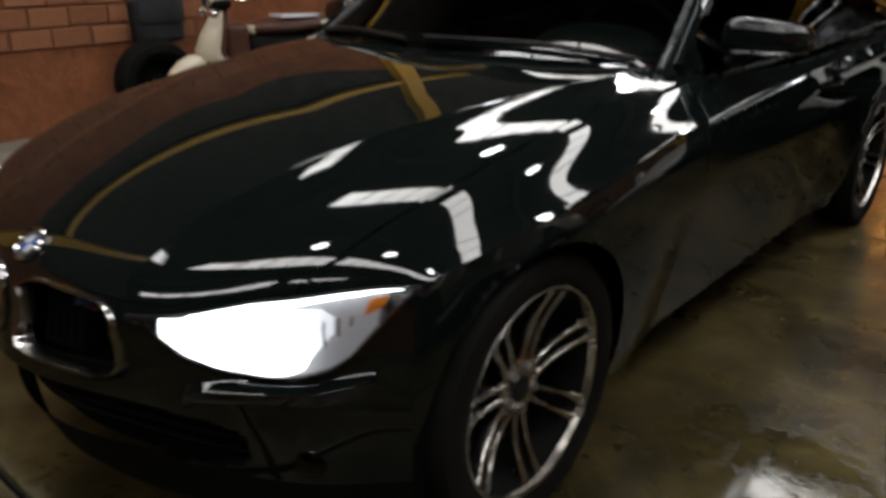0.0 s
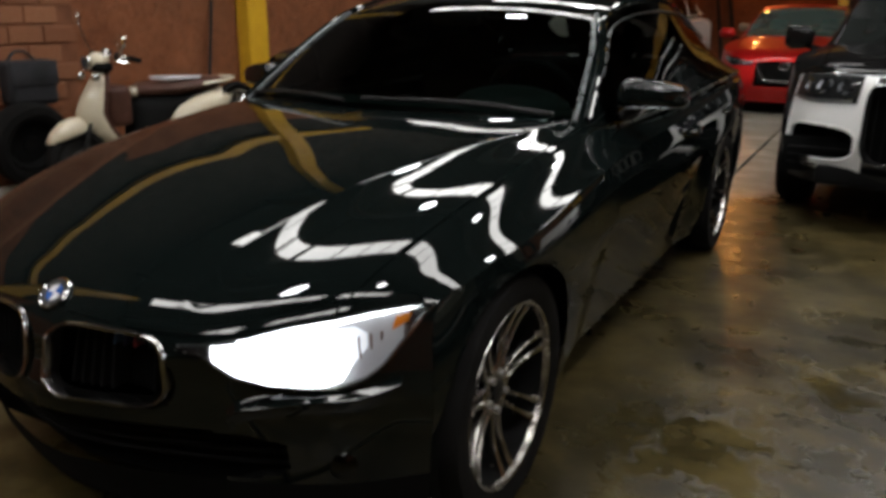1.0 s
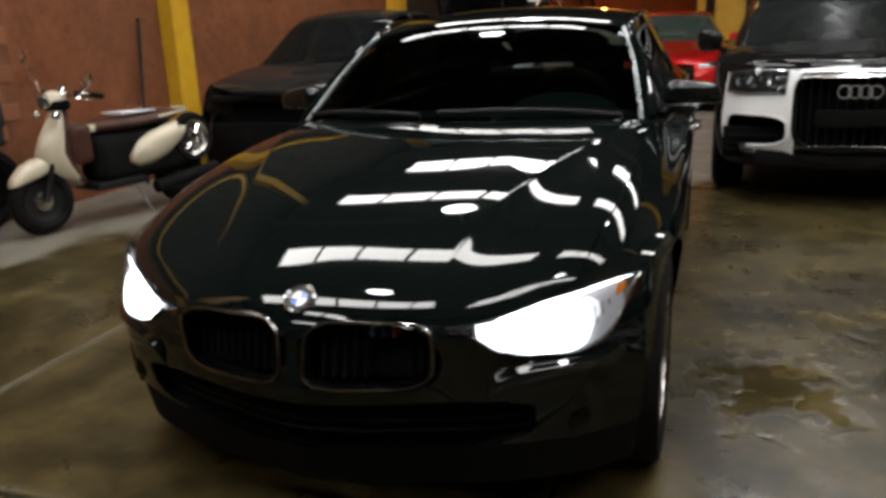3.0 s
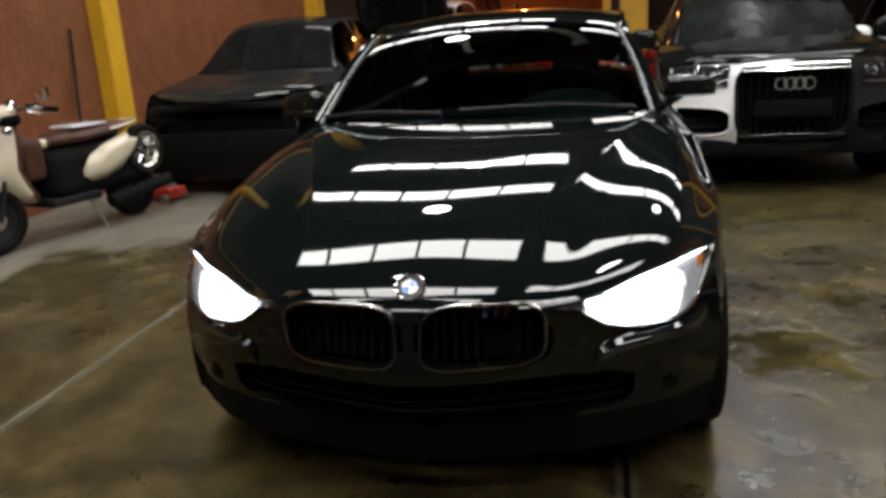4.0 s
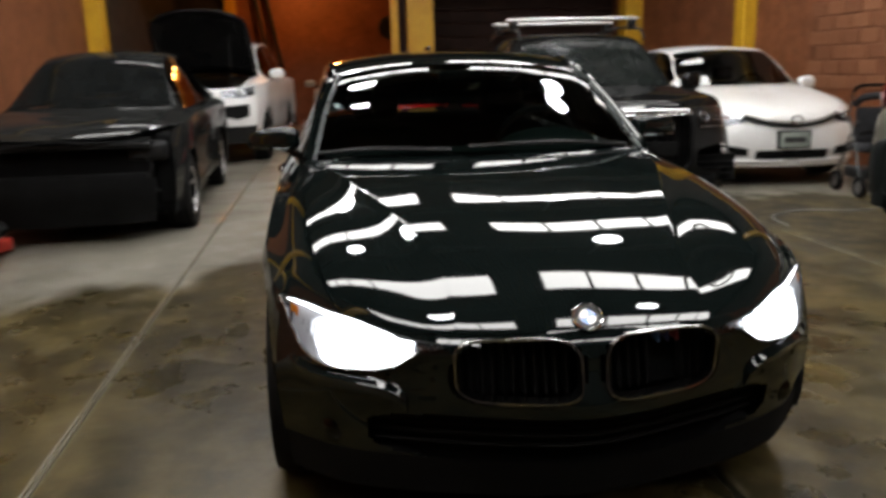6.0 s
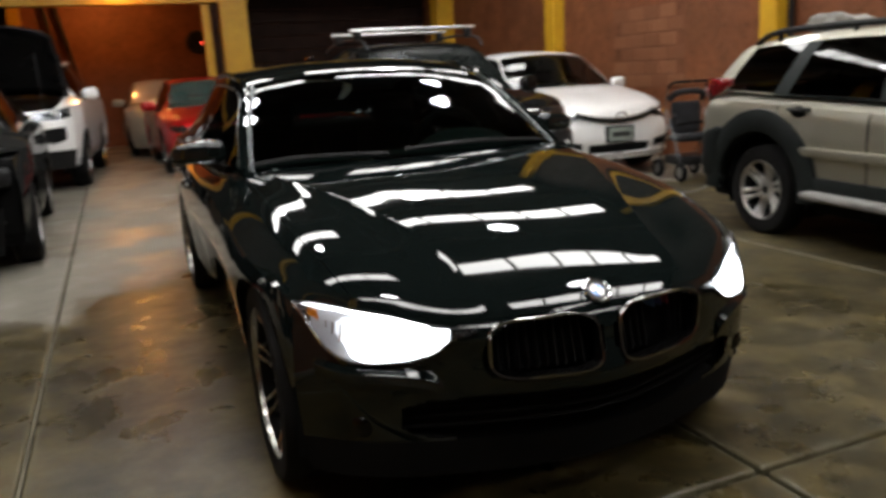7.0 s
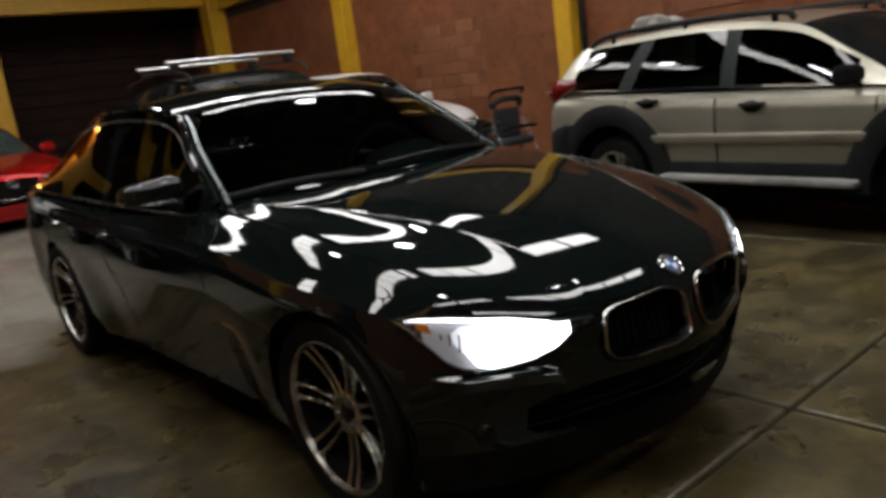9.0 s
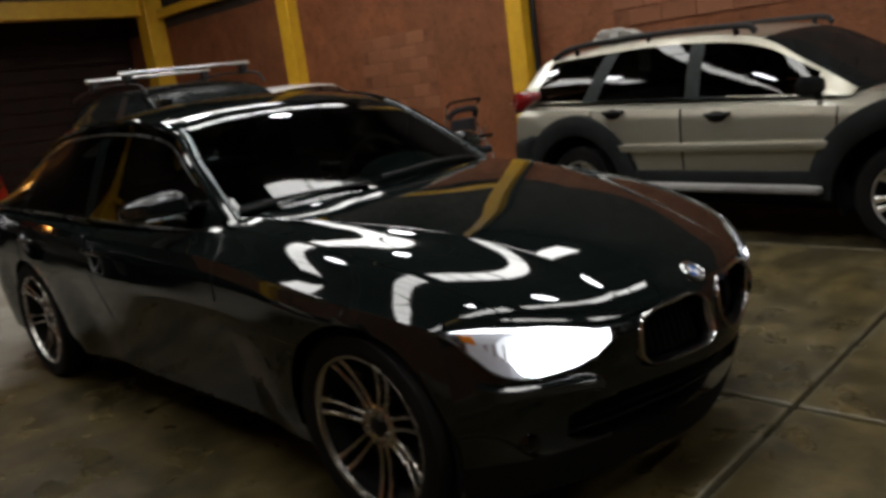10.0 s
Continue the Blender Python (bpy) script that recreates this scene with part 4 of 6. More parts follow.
# roof beams across the hall
for k, y in enumerate((-5.6, -2.4, 0.8, 4.05, 7.35, 10.6)):
    setting("roof_beam", boxed((X0, y - 0.06, ROOF - 0.28), (X1, y + 0.06, ROOF + 0.04)), M["roof"], "dark steel roof beam")


def skylight(y, x0, x1, pitch, depth):
    """A strip of translucent roof sheets between dark bars."""
    s = tagged(new("skylight"), "strip of translucent white roof sheets between dark bars", "skylight", "skylight strips", "structure")
    n = max(1, round((x1 - x0) / pitch))
    w = (x1 - x0) / n
    for k in range(n):
        bm = boxed((x0 + k * w + 0.025, y - depth / 2, ROOF + 0.0), (x0 + (k + 1) * w - 0.025, y + depth / 2, ROOF + 0.02))
        part("pane", bm, M["daylight"], s, "", 0)
    for k in range(n + 1):
        part("glazing_bar", boxed((x0 + k * w - 0.025, y - depth / 2 - 0.03, ROOF - 0.03), (x0 + k * w + 0.025, y + depth / 2 + 0.03, ROOF + 0.03)), M["roof"], s, "", 0)


for y in (-4.0, -0.8, 2.4, 5.7, 9.0):
    skylight(y, -3.55, 0.35, 0.80, 0.55)
    skylight(y, 1.05, 5.35, 0.87, 0.55)


def round_lamp(x, y, z):
    t = thing("ceiling_lamp", "white round high-bay lamp hanging from the roof, lit", "ceiling lamp", "high-bay lamps", (x, y, z))
    part("shade", revolve([(0.0, 0.20), (0.03, 0.205), (0.10, 0.15), (0.22, 0.07), (0.34, 0.06), (0.34, 0.001)], 28), M["steel"], t, "grey metal bell shade", m=pose(0, 0, 0, 0, -90, 0))
    part("diffuser", revolve([(0.008, 0.001), (0.006, 0.10), (0.012, 0.195)], 28), M["lampglow"], t, "glowing white disc", m=pose(0, 0, 0, 0, -90, 0))
    part("rod", rod(bmesh.new(), (0, 0, 0.33), (0, 0, ROOF + 0.05 - z), 0.012), M["steel"], t)


for x, y in ((-1.0, 3.9), (2.25, 3.9), (-1.0, 0.3), (2.25, 0.3), (-1.0, 7.3), (2.25, 7.3)):
    round_lamp(x, y, 4.7)

# exposed blockwork where the plaster has come off
def blockwork(name, x, facing, y0, z0, nx, nz, bw, bh, label, gaps=()):
    w = tagged(new(name), label, "blockwork", "", "structure")
    meshes = []
    for k in range(3):
        me = bpy.data.meshes.new("block")
        bm = boxed((-0.012, -bw / 2 + 0.008 + 0.003 * k, -bh / 2 + 0.008), (0.012 + 0.002 * k, bw / 2 - 0.008, bh / 2 - 0.008 - 0.002 * k), 0.006, 1)
        bm.to_mesh(me)
        bm.free()
        me.materials.append(M["block"])
        meshes.append(me)
    for r in range(nz):
        for c in range(nx):
            if (c, r) in gaps:
                continue
            ob = place("block", meshes[(r * 3 + c * 5) % 3], None, w)
            ob.matrix_basis = pose(x + facing * 0.006, y0 + (c + 0.5 + (0.5 if r % 2 else 0)) * bw, z0 + (r + 0.5) * bh)
    lo, hi = sorted((x, x + facing * 0.004))
    part("mortar", boxed((lo, y0, z0), (hi, y0 + (nx + 0.5) * bw, z0 + nz * bh)), M["mortar"], w, "", 0)


M["mortar"] = rubbery("dark_mortar", (0.140, 0.054, 0.027), 0.85, 40)
blockwork("wall_patch_right", X1, -1, 6.77, 0.92, 4, 6, 0.35, 0.185, "patch of bare painted blocks in the red-brown wall")
blockwork("wall_patch_left", X0, 1, 0.30, 0.60, 10, 10, 0.29, 0.145, "courses of bare painted blocks in the red-brown wall")
blockwork("wall_patch_high", X1, -1, 1.7, 1.62, 5, 2, 0.40, 0.19, "row of bare painted blocks behind the parked wagon")
pipe = bmesh.new()
rod(pipe, (5.76, 4.98, 0.1), (5.76, 4.98, 4.8), 0.035, 12)
setting("pipe", pipe, M["plastic"], "dark drainpipe beside the yellow column", 35)
pole = bmesh.new()
rod(pole, (-4.10, 4.56, 0.0), (-4.197, 4.87, 1.52), 0.015, 10)
tagged(part("pole", pole, M["plastic"]), "dark pole leaning on the wall by the column", "pole")

for x, lean in ((-2.42, 0.62), (-2.17, 0.66)):
    bm = rod(bmesh.new(), (x, 18.52, 3.74), (x + lean, 18.30, 0.0), 0.045, 12)
    tagged(part("pole", bm, M["plastic"]), "long dark pole leaning on the orange-lit rear wall", "pole", "poles in the rear bay")

# ---- warm bulb in the rear bay ----
bulb = thing("bulb_lamp", "bare warm bulb on the beam of the rear bay, lit", "lamp", "", (-0.82, 14.24, 3.15))
bm = bmesh.new()
ball(bm, (0, 0, 0), (0.05, 0.05, 0.065), 14)
part("bulb", bm, M["bulbglow"], bulb, "glowing bulb")
part("socket", rod(bmesh.new(), (0, 0, 0.05), (0, 0.0, 0.13), 0.025, 12), M["plastic"], bulb)
part("bracket", rod(bmesh.new(), (0, 0, 0.12), (0, 0.17, 0.12), 0.012, 8), M["steel"], bulb)
light = bpy.data.lights.new("bulb_light", "POINT")
light.energy, light.color, light.shadow_soft_size = BULB_WATTS, (1.0, 0.42, 0.10), 0.06
new("bulb_light", light).location = (-0.82, 14.05, 3.09)
# added light and bulb, hidden behind the beam, that warm the bay's rear wall
light = bpy.data.lights.new("bay_light", "POINT")
light.energy, light.color, light.shadow_soft_size = BAY_WATTS, (1.0, 0.42, 0.10), 0.06
new("bay_light", light).location = (-1.2, 17.3, 3.35)
bay_bulb = thing("bay_lamp", "unseen warm bulb added under the low bay ceiling, lit", "lamp", "", (-1.2, 17.3, 3.5))
bm = bmesh.new()
ball(bm, (0, 0, 0), (0.05, 0.05, 0.065), 14)
part("bulb", bm, M["bulbglow"], bay_bulb, "glowing bulb")
part("socket", rod(bmesh.new(), (0, 0, 0.05), (0, 0, 0.27), 0.022, 12), M["plastic"], bay_bulb)

fan = thing("wall_fan", "black wall-mounted fan with a small red indicator light", "fan", "", (0.92, 18.12, 2.31))
part("cage", revolve([(-0.06, 0.001), (-0.06, 0.25), (0.0, 0.28), (0.06, 0.25), (0.09, 0.001)], 28), M["plastic"], fan, m=pose(0, 0, 0, 0, 0, 90))
bm = bmesh.new()
ball(bm, (0.07, -0.10, -0.02), 0.022, 10)
part("indicator", bm, M["redled"], fan, "glowing red indicator")
part("arm", rod(bmesh.new(), (0, 0, 0), (0, 0.485, -0.05), 0.02), M["plastic"], fan)

# ---- the black sedan ----


def black_sedan():
    root = car_root("black_sedan", "glossy black sedan with lit white headlights and silver alloy wheels", (0, 0, 0), 0)
    s = spec(fine=22, gc=0.19, pointed=True, side_bow=0.006, level=0.003, waist=0.055, hip=0.864, flank=[0, 0.018, 0.018, -0.002, -0.020, -0.055], inset=0.042, hood_v=2.08, hood_gap=0.016, screen_v=2.62,
             crease=((3.0, 4.07, 4.58, 4.98, 5.44, 5.8, 6.1), (1.0, 1.02, 1.12, 1.27, 1.52, 1.76, 1.88), 0.013), arch=0.354, lip=0.5, lip_mat=M["void"], pillar_mat=M["black"], belt_xy=(1.54, 1.8, 2.2), belt_xx=(0.752, 0.785, 0.805),
             cabin=((1.40, 0.946, 0.745, 0.145, 0.016), (1.77, 1.170, 0.680, 0.08, 0.042), (2.065, 1.330, 0.605, 0.05, 0.050), (2.50, 1.392, 0.612, 0.0, 0.052), (3.00, 1.392, 0.605, 0.0, 0.052),
                    (3.52, 1.330, 0.57, -0.04, 0.05), (4.04, 1.050, 0.66, 0.06, 0.03)),
             ovals=((1.40, 2.94, 0.06, 1.02), (0.48, 1.20, -1.75, 1.75)))
    parts, ctrl, up, GS = car_shell(root, s, M["black"], glass=M["glass_film"], labels={"hood": "black hood with two creases", "windscreen": "tinted windscreen"})
    wheels(root, "double_spoke", s, 0.331, 0.252, 0.225, 7, 0.022, 0.0175, M["alloy"])
    dashboard(root, s, 1.42, 0.97)
    seats(root, 2.25, 0.72, 0.37, 1.14)
    part("rear_bench", boxed((-0.62, 3.1, 0.5), (0.62, 3.7, 1.02), 0.08, 3), M["seat"], root)
    for side in (1, -1):
        # slim mirror: swept back, flat below, with a bright strip under the cap
        bm = bmesh.new()
        ball(bm, (0, 0, 0), (1, 1, 1), 28)
        for v in bm.verts:
            x, y, z = (math.copysign(abs(q) ** 0.58, q) for q in v.co)
            v.co = (side * 0.098 * x, 0.062 * y + 0.03 * x, 0.056 * z * (0.5 if z < 0 else 1.0 - 0.22 * x))
        h = part("door_mirror", bm, M["black"], root, "black door mirror with a bright strip", m=pose(side * 0.880, 1.84, 1.002) @ Matrix.Scale(1.15, 4))
        part("mirror_glass", boxed((-0.07, 0.0, -0.016), (0.07, 0.008, 0.036), 0.004), M["chrome"], h, m=pose(0, 0.058, 0.0))
        lower = [(side * x, 0.03 * x / 0.098 - 0.062 * max(0.0, 1 - (x / 0.1) ** 2) ** 0.5, -0.021) for x in np.linspace(-0.09, 0.094, 12)]
        part("mirror_strip", tube(lower, 0.0035, 2, 6), M["satin"], h, "thin bright strip")
        part("mirror_arm", rod(bmesh.new(), (side * -0.03, 0.0, -0.02), (side * -0.10, -0.01, -0.060), 0.016, 10), M["plastic"], h)
        # mouldings at the windscreen's sides
        line = [Vector(surf_point(up, u, 2.67, 0.003)[0] * (side, 1, 1)) for u in np.linspace(0.04, 1.92, 16)]
        part("windscreen_moulding", tube(line, 0.010, 2, 8), M["satin"], root, "satin grey windscreen moulding")
    # twin grille, set into the nose
    gu, gv = np.linspace(1.0, 3.3, 70), np.linspace(0, 1.5, 50)
    nose_at = surf(ctrl, gu, gv).reshape(-1, 3)

    def nose_y(x, z):
        d = np.hypot(nose_at[:, 0] - abs(x), nose_at[:, 2] - z)
        k = np.argsort(d)[:4]
        return float(np.average(nose_at[k, 1], weights=1 / (d[k] + 1e-4)))

    for side in (1, -1):
        loop = superloop(side * 0.191, 0.553, 0.164, 0.084, 4.0, 48, 0.010 * side, lambda x, z: nose_y(x, z) - 0.010)
        g = part("kidney_grille", loop_frame(loop, 0.0105, 0.04), M["dimchrome"], root, "chrome-rimmed kidney-shaped grille with black slats", 50)
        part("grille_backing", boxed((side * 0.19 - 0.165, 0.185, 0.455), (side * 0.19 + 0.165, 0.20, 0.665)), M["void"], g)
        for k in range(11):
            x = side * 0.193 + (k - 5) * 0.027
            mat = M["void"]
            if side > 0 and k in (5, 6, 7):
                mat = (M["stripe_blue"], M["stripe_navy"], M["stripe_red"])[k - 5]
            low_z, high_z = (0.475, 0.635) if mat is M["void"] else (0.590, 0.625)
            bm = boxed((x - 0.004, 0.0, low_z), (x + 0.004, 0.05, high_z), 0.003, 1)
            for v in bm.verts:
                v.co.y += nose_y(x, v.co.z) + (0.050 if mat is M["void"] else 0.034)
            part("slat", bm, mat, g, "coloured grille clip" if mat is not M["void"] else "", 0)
    # headlights: a dark housing, a lit bowl, a glowing core, the light guide and clear lens
    high = lambda v: float(np.interp(v, [1.10, 1.30, 1.55, 1.84, 2.37, 2.63, 2.95], [2.84, 2.86, 2.95, 3.10, 3.22, 3.21, 3.12]))
    low = lambda v: float(np.interp(v, [1.10, 1.28, 1.36, 1.44, 1.62, 1.9, 2.14, 2.35, 2.52, 2.78, 2.95], [2.76, 2.66, 2.45, 2.24, 2.07, 2.00, 2.00, 2.09, 2.25, 2.66, 3.08]))

    def lamp_piece(name, v0, v1, f0, f1, lift, mat, parent, label="", inset=0.0, nv=26):
        """A strip of the lamp between fractions f0 and f1 of its height."""
        at = lambda a: v0 + (v1 - v0) * a
        lo_u = lambda a: low(at(a)) + inset + (high(at(a)) - low(at(a)) - 2 * inset) * (f0(a) if callable(f0) else f0)
        hi_u = lambda a: low(at(a)) + inset + (high(at(a)) - low(at(a)) - 2 * inset) * (f1(a) if callable(f1) else f1)
        return solid_sheet(name, *patch(ctrl, v0, v1, lo_u, hi_u, lift, 8, nv, side), 0.0, mat, parent, label)

    for side in (1, -1):
        h = lamp_piece("headlight", 1.10, 2.95, 0, 1, 0.003, M["lampbase"], root, "lit white headlight with clear lens", 0.0, 40)
        lamp_piece("lamp_bowl", 1.32, 2.74, 0.03, 0.96, 0.0045, M["led_bowl"], h, "brightly lit inner bowl", 0.01)
        taper = lambda a: float(np.interp(a, [0, 0.75, 0.9, 1.0], [0.02, 0.02, 0.10, 0.30]))
        lamp_piece("lamp_unit", 1.34, 2.27, taper, lambda a: float(np.interp(a, [0, 0.6, 0.88, 1.0], [0.95, 0.88, 0.76, 0.58])), 0.008, M["led"], h, "glowing white lamp unit", 0.02)
        lamp_piece("light_guide", 1.50, 2.86, 0.90, 0.975, 0.009, M["led"], h, "thin glowing light guide", 0.0)
        lamp_piece("side_reflector", 2.63, 2.76, 0.46, 0.76, 0.0095, M["amber"], h, "amber reflector", 0.0, 6)
        lamp_piece("lamp_halo", 1.335, 2.42, lambda a: float(np.interp(a, [0, 0.7, 1.0], [0.015, 0.04, 0.42])), lambda a: float(np.interp(a, [0, 0.6, 0.9, 1.0], [0.95, 0.90, 0.80, 0.62])), 0.0062, M["led_halo"], h, "lit reflector round the lamp", 0.012)
        for v0, f0, f1 in ((2.34, 0.30, 0.62), (2.44, 0.36, 0.60), (2.53, 0.42, 0.56)):
            lamp_piece("reflector_rib", v0, v0 + 0.018, f0, f1, 0.0085, M["chrome"], h, "bright rib of the reflector", 0.0, 4)
        lamp_piece("lens", 1.10, 2.95, 0, 1, 0.014, M["lens"], h, "", 0.0, 40)
        for edge_of, vv in ((low, np.linspace(1.28, 2.95, 22)), (high, np.linspace(1.12, 2.95, 22))):
            edge = [surf_point(ctrl, edge_of(v_), v_, 0.008)[0] * (side, 1, 1) for v_ in vv]
            part("headlight_trim", tube(edge, 0.005 if edge_of is low else 0.0035, 2, 6), M["dimchrome"] if edge_of is low else M["plastic"], h)
        # fold line in the bumper under the lamp
        fold = [(1.345, 1.38), (1.42, 1.60), (1.60, 1.72), (1.95, 1.79), (2.35, 1.81), (2.70, 1.92)]
        at = spline_at(fold, np.linspace(0, 5, 31))
        rows = []
        for (v_, u), k in zip(at, np.linspace(0, 1, 31)):
            out = 0.021 * math.sin(math.pi * min(1.0, 0.05 + k * 0.92)) ** 0.4
            rows.append([surf_point(ctrl, u + du, v_, lift * out + 0.001)[0] for du, lift in ((0.16, -0.1), (0.10, 0.15), (0.03, 0.85), (0.0, 1.0), (-0.03, 0.9), (-0.12, 0.4), (-0.3, -0.1))])
        v, f = sheet(np.array(rows), None, False)
        if side < 0:
            v, f = [(-x, y, z) for x, y, z in v], [g[::-1] for g in f]
        place("bumper_fold", mesh_from("bumper_fold", v, f, 60), M["black"], root)
        c, nrm = surf_point(ctrl, 0.72, 2.13, -0.018)
        bm = bmesh.new()
        ball(bm, (side * c[0], c[1], c[2]), (0.042, 0.03, 0.042), 16)
        part("fog_lamp", bm, M["glass_dark"], root, "unlit round fog lamp")
    back = [[surf_point(ctrl, u, v_, -0.055)[0] for v_ in np.linspace(0, 2.25, 18)] for u in np.linspace(0.22, 1.45, 8)]
    g = place("lower_grille", mesh_from("lower_grille", *sheet(np.array(back))), M["void"], root)
    for u in np.linspace(0.58, 1.18, 5):
        half = [surf_point(ctrl, u, v_, -0.042)[0] for v_ in np.linspace(0, 1.72, 12)]
        pts = [p * (-1, 1, 1) for p in half[:0:-1]] + half
        part("lower_slat", tube(pts, 0.006, 2, 6), M["void"], g)
    part("bumper_core", boxed((-0.64, 0.37, 0.22), (0.64, 0.40, 0.52), 0.01), M["void"], root)
    # round badge at the hood's tip
    c, n = surf_point(ctrl, 3.20, 0.0, 0.004)
    aim = Vector(n).to_track_quat("Z", "Y").to_matrix().to_4x4()
    bm = revolve([(0.0, 0.041), (0.005, 0.041), (0.008, 0.038), (0.006, 0.035), (0.0, 0.035)], 40)
    b = part("badge", bm, M["chrome"], root, "round chrome badge with blue and white quarters", m=Matrix.Translation(c) @ aim @ pose(0, 0, 0, 0, -90, 0))
    part("badge_ring", revolve([(0.003, 0.022), (0.0045, 0.035)], 40), M["ink"], b)
    for k in range(4):
        bm = bmesh.new()
        pts = [bm.verts.new((0.0045, 0, 0))] + [bm.verts.new((0.0045, 0.022 * math.cos(a), 0.022 * math.sin(a))) for a in np.radians(np.linspace(90 * k, 90 * k + 90, 9))]
        bm.faces.new(pts)
        part("badge_quarter", bm, M["badge_blue"] if k % 2 else M["badge_white"], b)
    # wipers, handles, drip trims, antenna fin
    for x0, x1 in ((0.50, -0.05), (-0.10, -0.60)):
        pts = [surf_point(up, 0.10, abs(x0) / 0.7 * 3, 0.012)[0] * (1 if x0 > 0 else -1, 1, 1), surf_point(up, 0.16, abs((x0 + x1) / 2) / 0.7 * 3, 0.014)[0] * (1 if x0 + x1 > 0 else -1, 1, 1), surf_point(up, 0.14, abs(x1) / 0.7 * 3, 0.012)[0] * (1 if x1 > 0 else -1, 1, 1)]
        part("wiper", tube(pts, 0.009, 5, 6), M["plastic"], root)
    for side in (1, -1):
        for x, y in ((0.875, 2.42), (0.858, 3.32)):
            part("door_handle", tube([(side * x, y, 0.80), (side * (x + 0.03), y + 0.05, 0.805), (side * (x + 0.03), y + 0.16, 0.81), (side * x, y + 0.21, 0.815)], 0.011, 4, 8), M["black"], root)
        rail = [(side * p[0], p[1], p[2]) for p in GS[2::6, 0]]
        rail = [p for p in rail if p[1] < 3.9]
        part("roof_trim", tube(rail, 0.015, 2, 10), M["black"], root)
        foot = [(side * (p[0] + 0.004), p[1], p[2]) for p in GS[6::6, -1]]
        foot = [p for p in foot if 1.62 < p[1] < 4.0]
        part("window_trim", tube(foot, 0.006, 2, 6), M["satin"], root, "satin strip along the window base")
        arch = [(side * (p[0] + 0.005), p[1], p[2]) for p in GS[::6, 2]]
        arch = [p for p in arch if 1.75 < p[1] < 3.8]
        part("window_trim", tube(arch, 0.005, 2, 6), M["satin"], root, "satin strip over the side windows")
    bm = bmesh.new()
    box(bm, (-0.012, 3.25, 1.39), (0.012, 3.42, 1.44), 0.01)
    part("antenna_fin", bm, M["black"], root)
    part("inside_mirror", boxed((-0.11, 2.02, 1.235), (0.11, 2.05, 1.295), 0.02, 3), M["plastic"], root)
    return root


black_sedan()

# ---- the other vehicles ----


def handles(root, s, ys, z, mat, x=None):
    x = x or s["W"] + 0.012
    for side in (1, -1):
        for y in ys:
            h = part("door_handle", tube([(side * (x - 0.02), y, z), (side * (x + 0.022), y + 0.03, z), (side * (x + 0.022), y + 0.15, z), (side * (x - 0.02), y + 0.18, z)], 0.014, 4, 8), mat, root)
            bm = bmesh.new()
            ball(bm, (side * (x - 0.004), y + 0.09, z - 0.015), (0.012, 0.075, 0.04), 14)
            part("handle_cup", bm, M["cladding"], h)


def plate(root, y, z, w=0.30, h=0.15):
    p = part("number_plate", boxed((-w / 2, y - 0.006, z - h / 2), (w / 2, y + 0.006, z + h / 2), 0.004), M["plate"], root, "white number plate with dark bars", 0)
    part("plate_bar", boxed((-w * 0.38, y - 0.009, z - h * 0.18), (w * 0.38, y - 0.0062, z + h * 0.18)), M["ink"], p, "", 0)


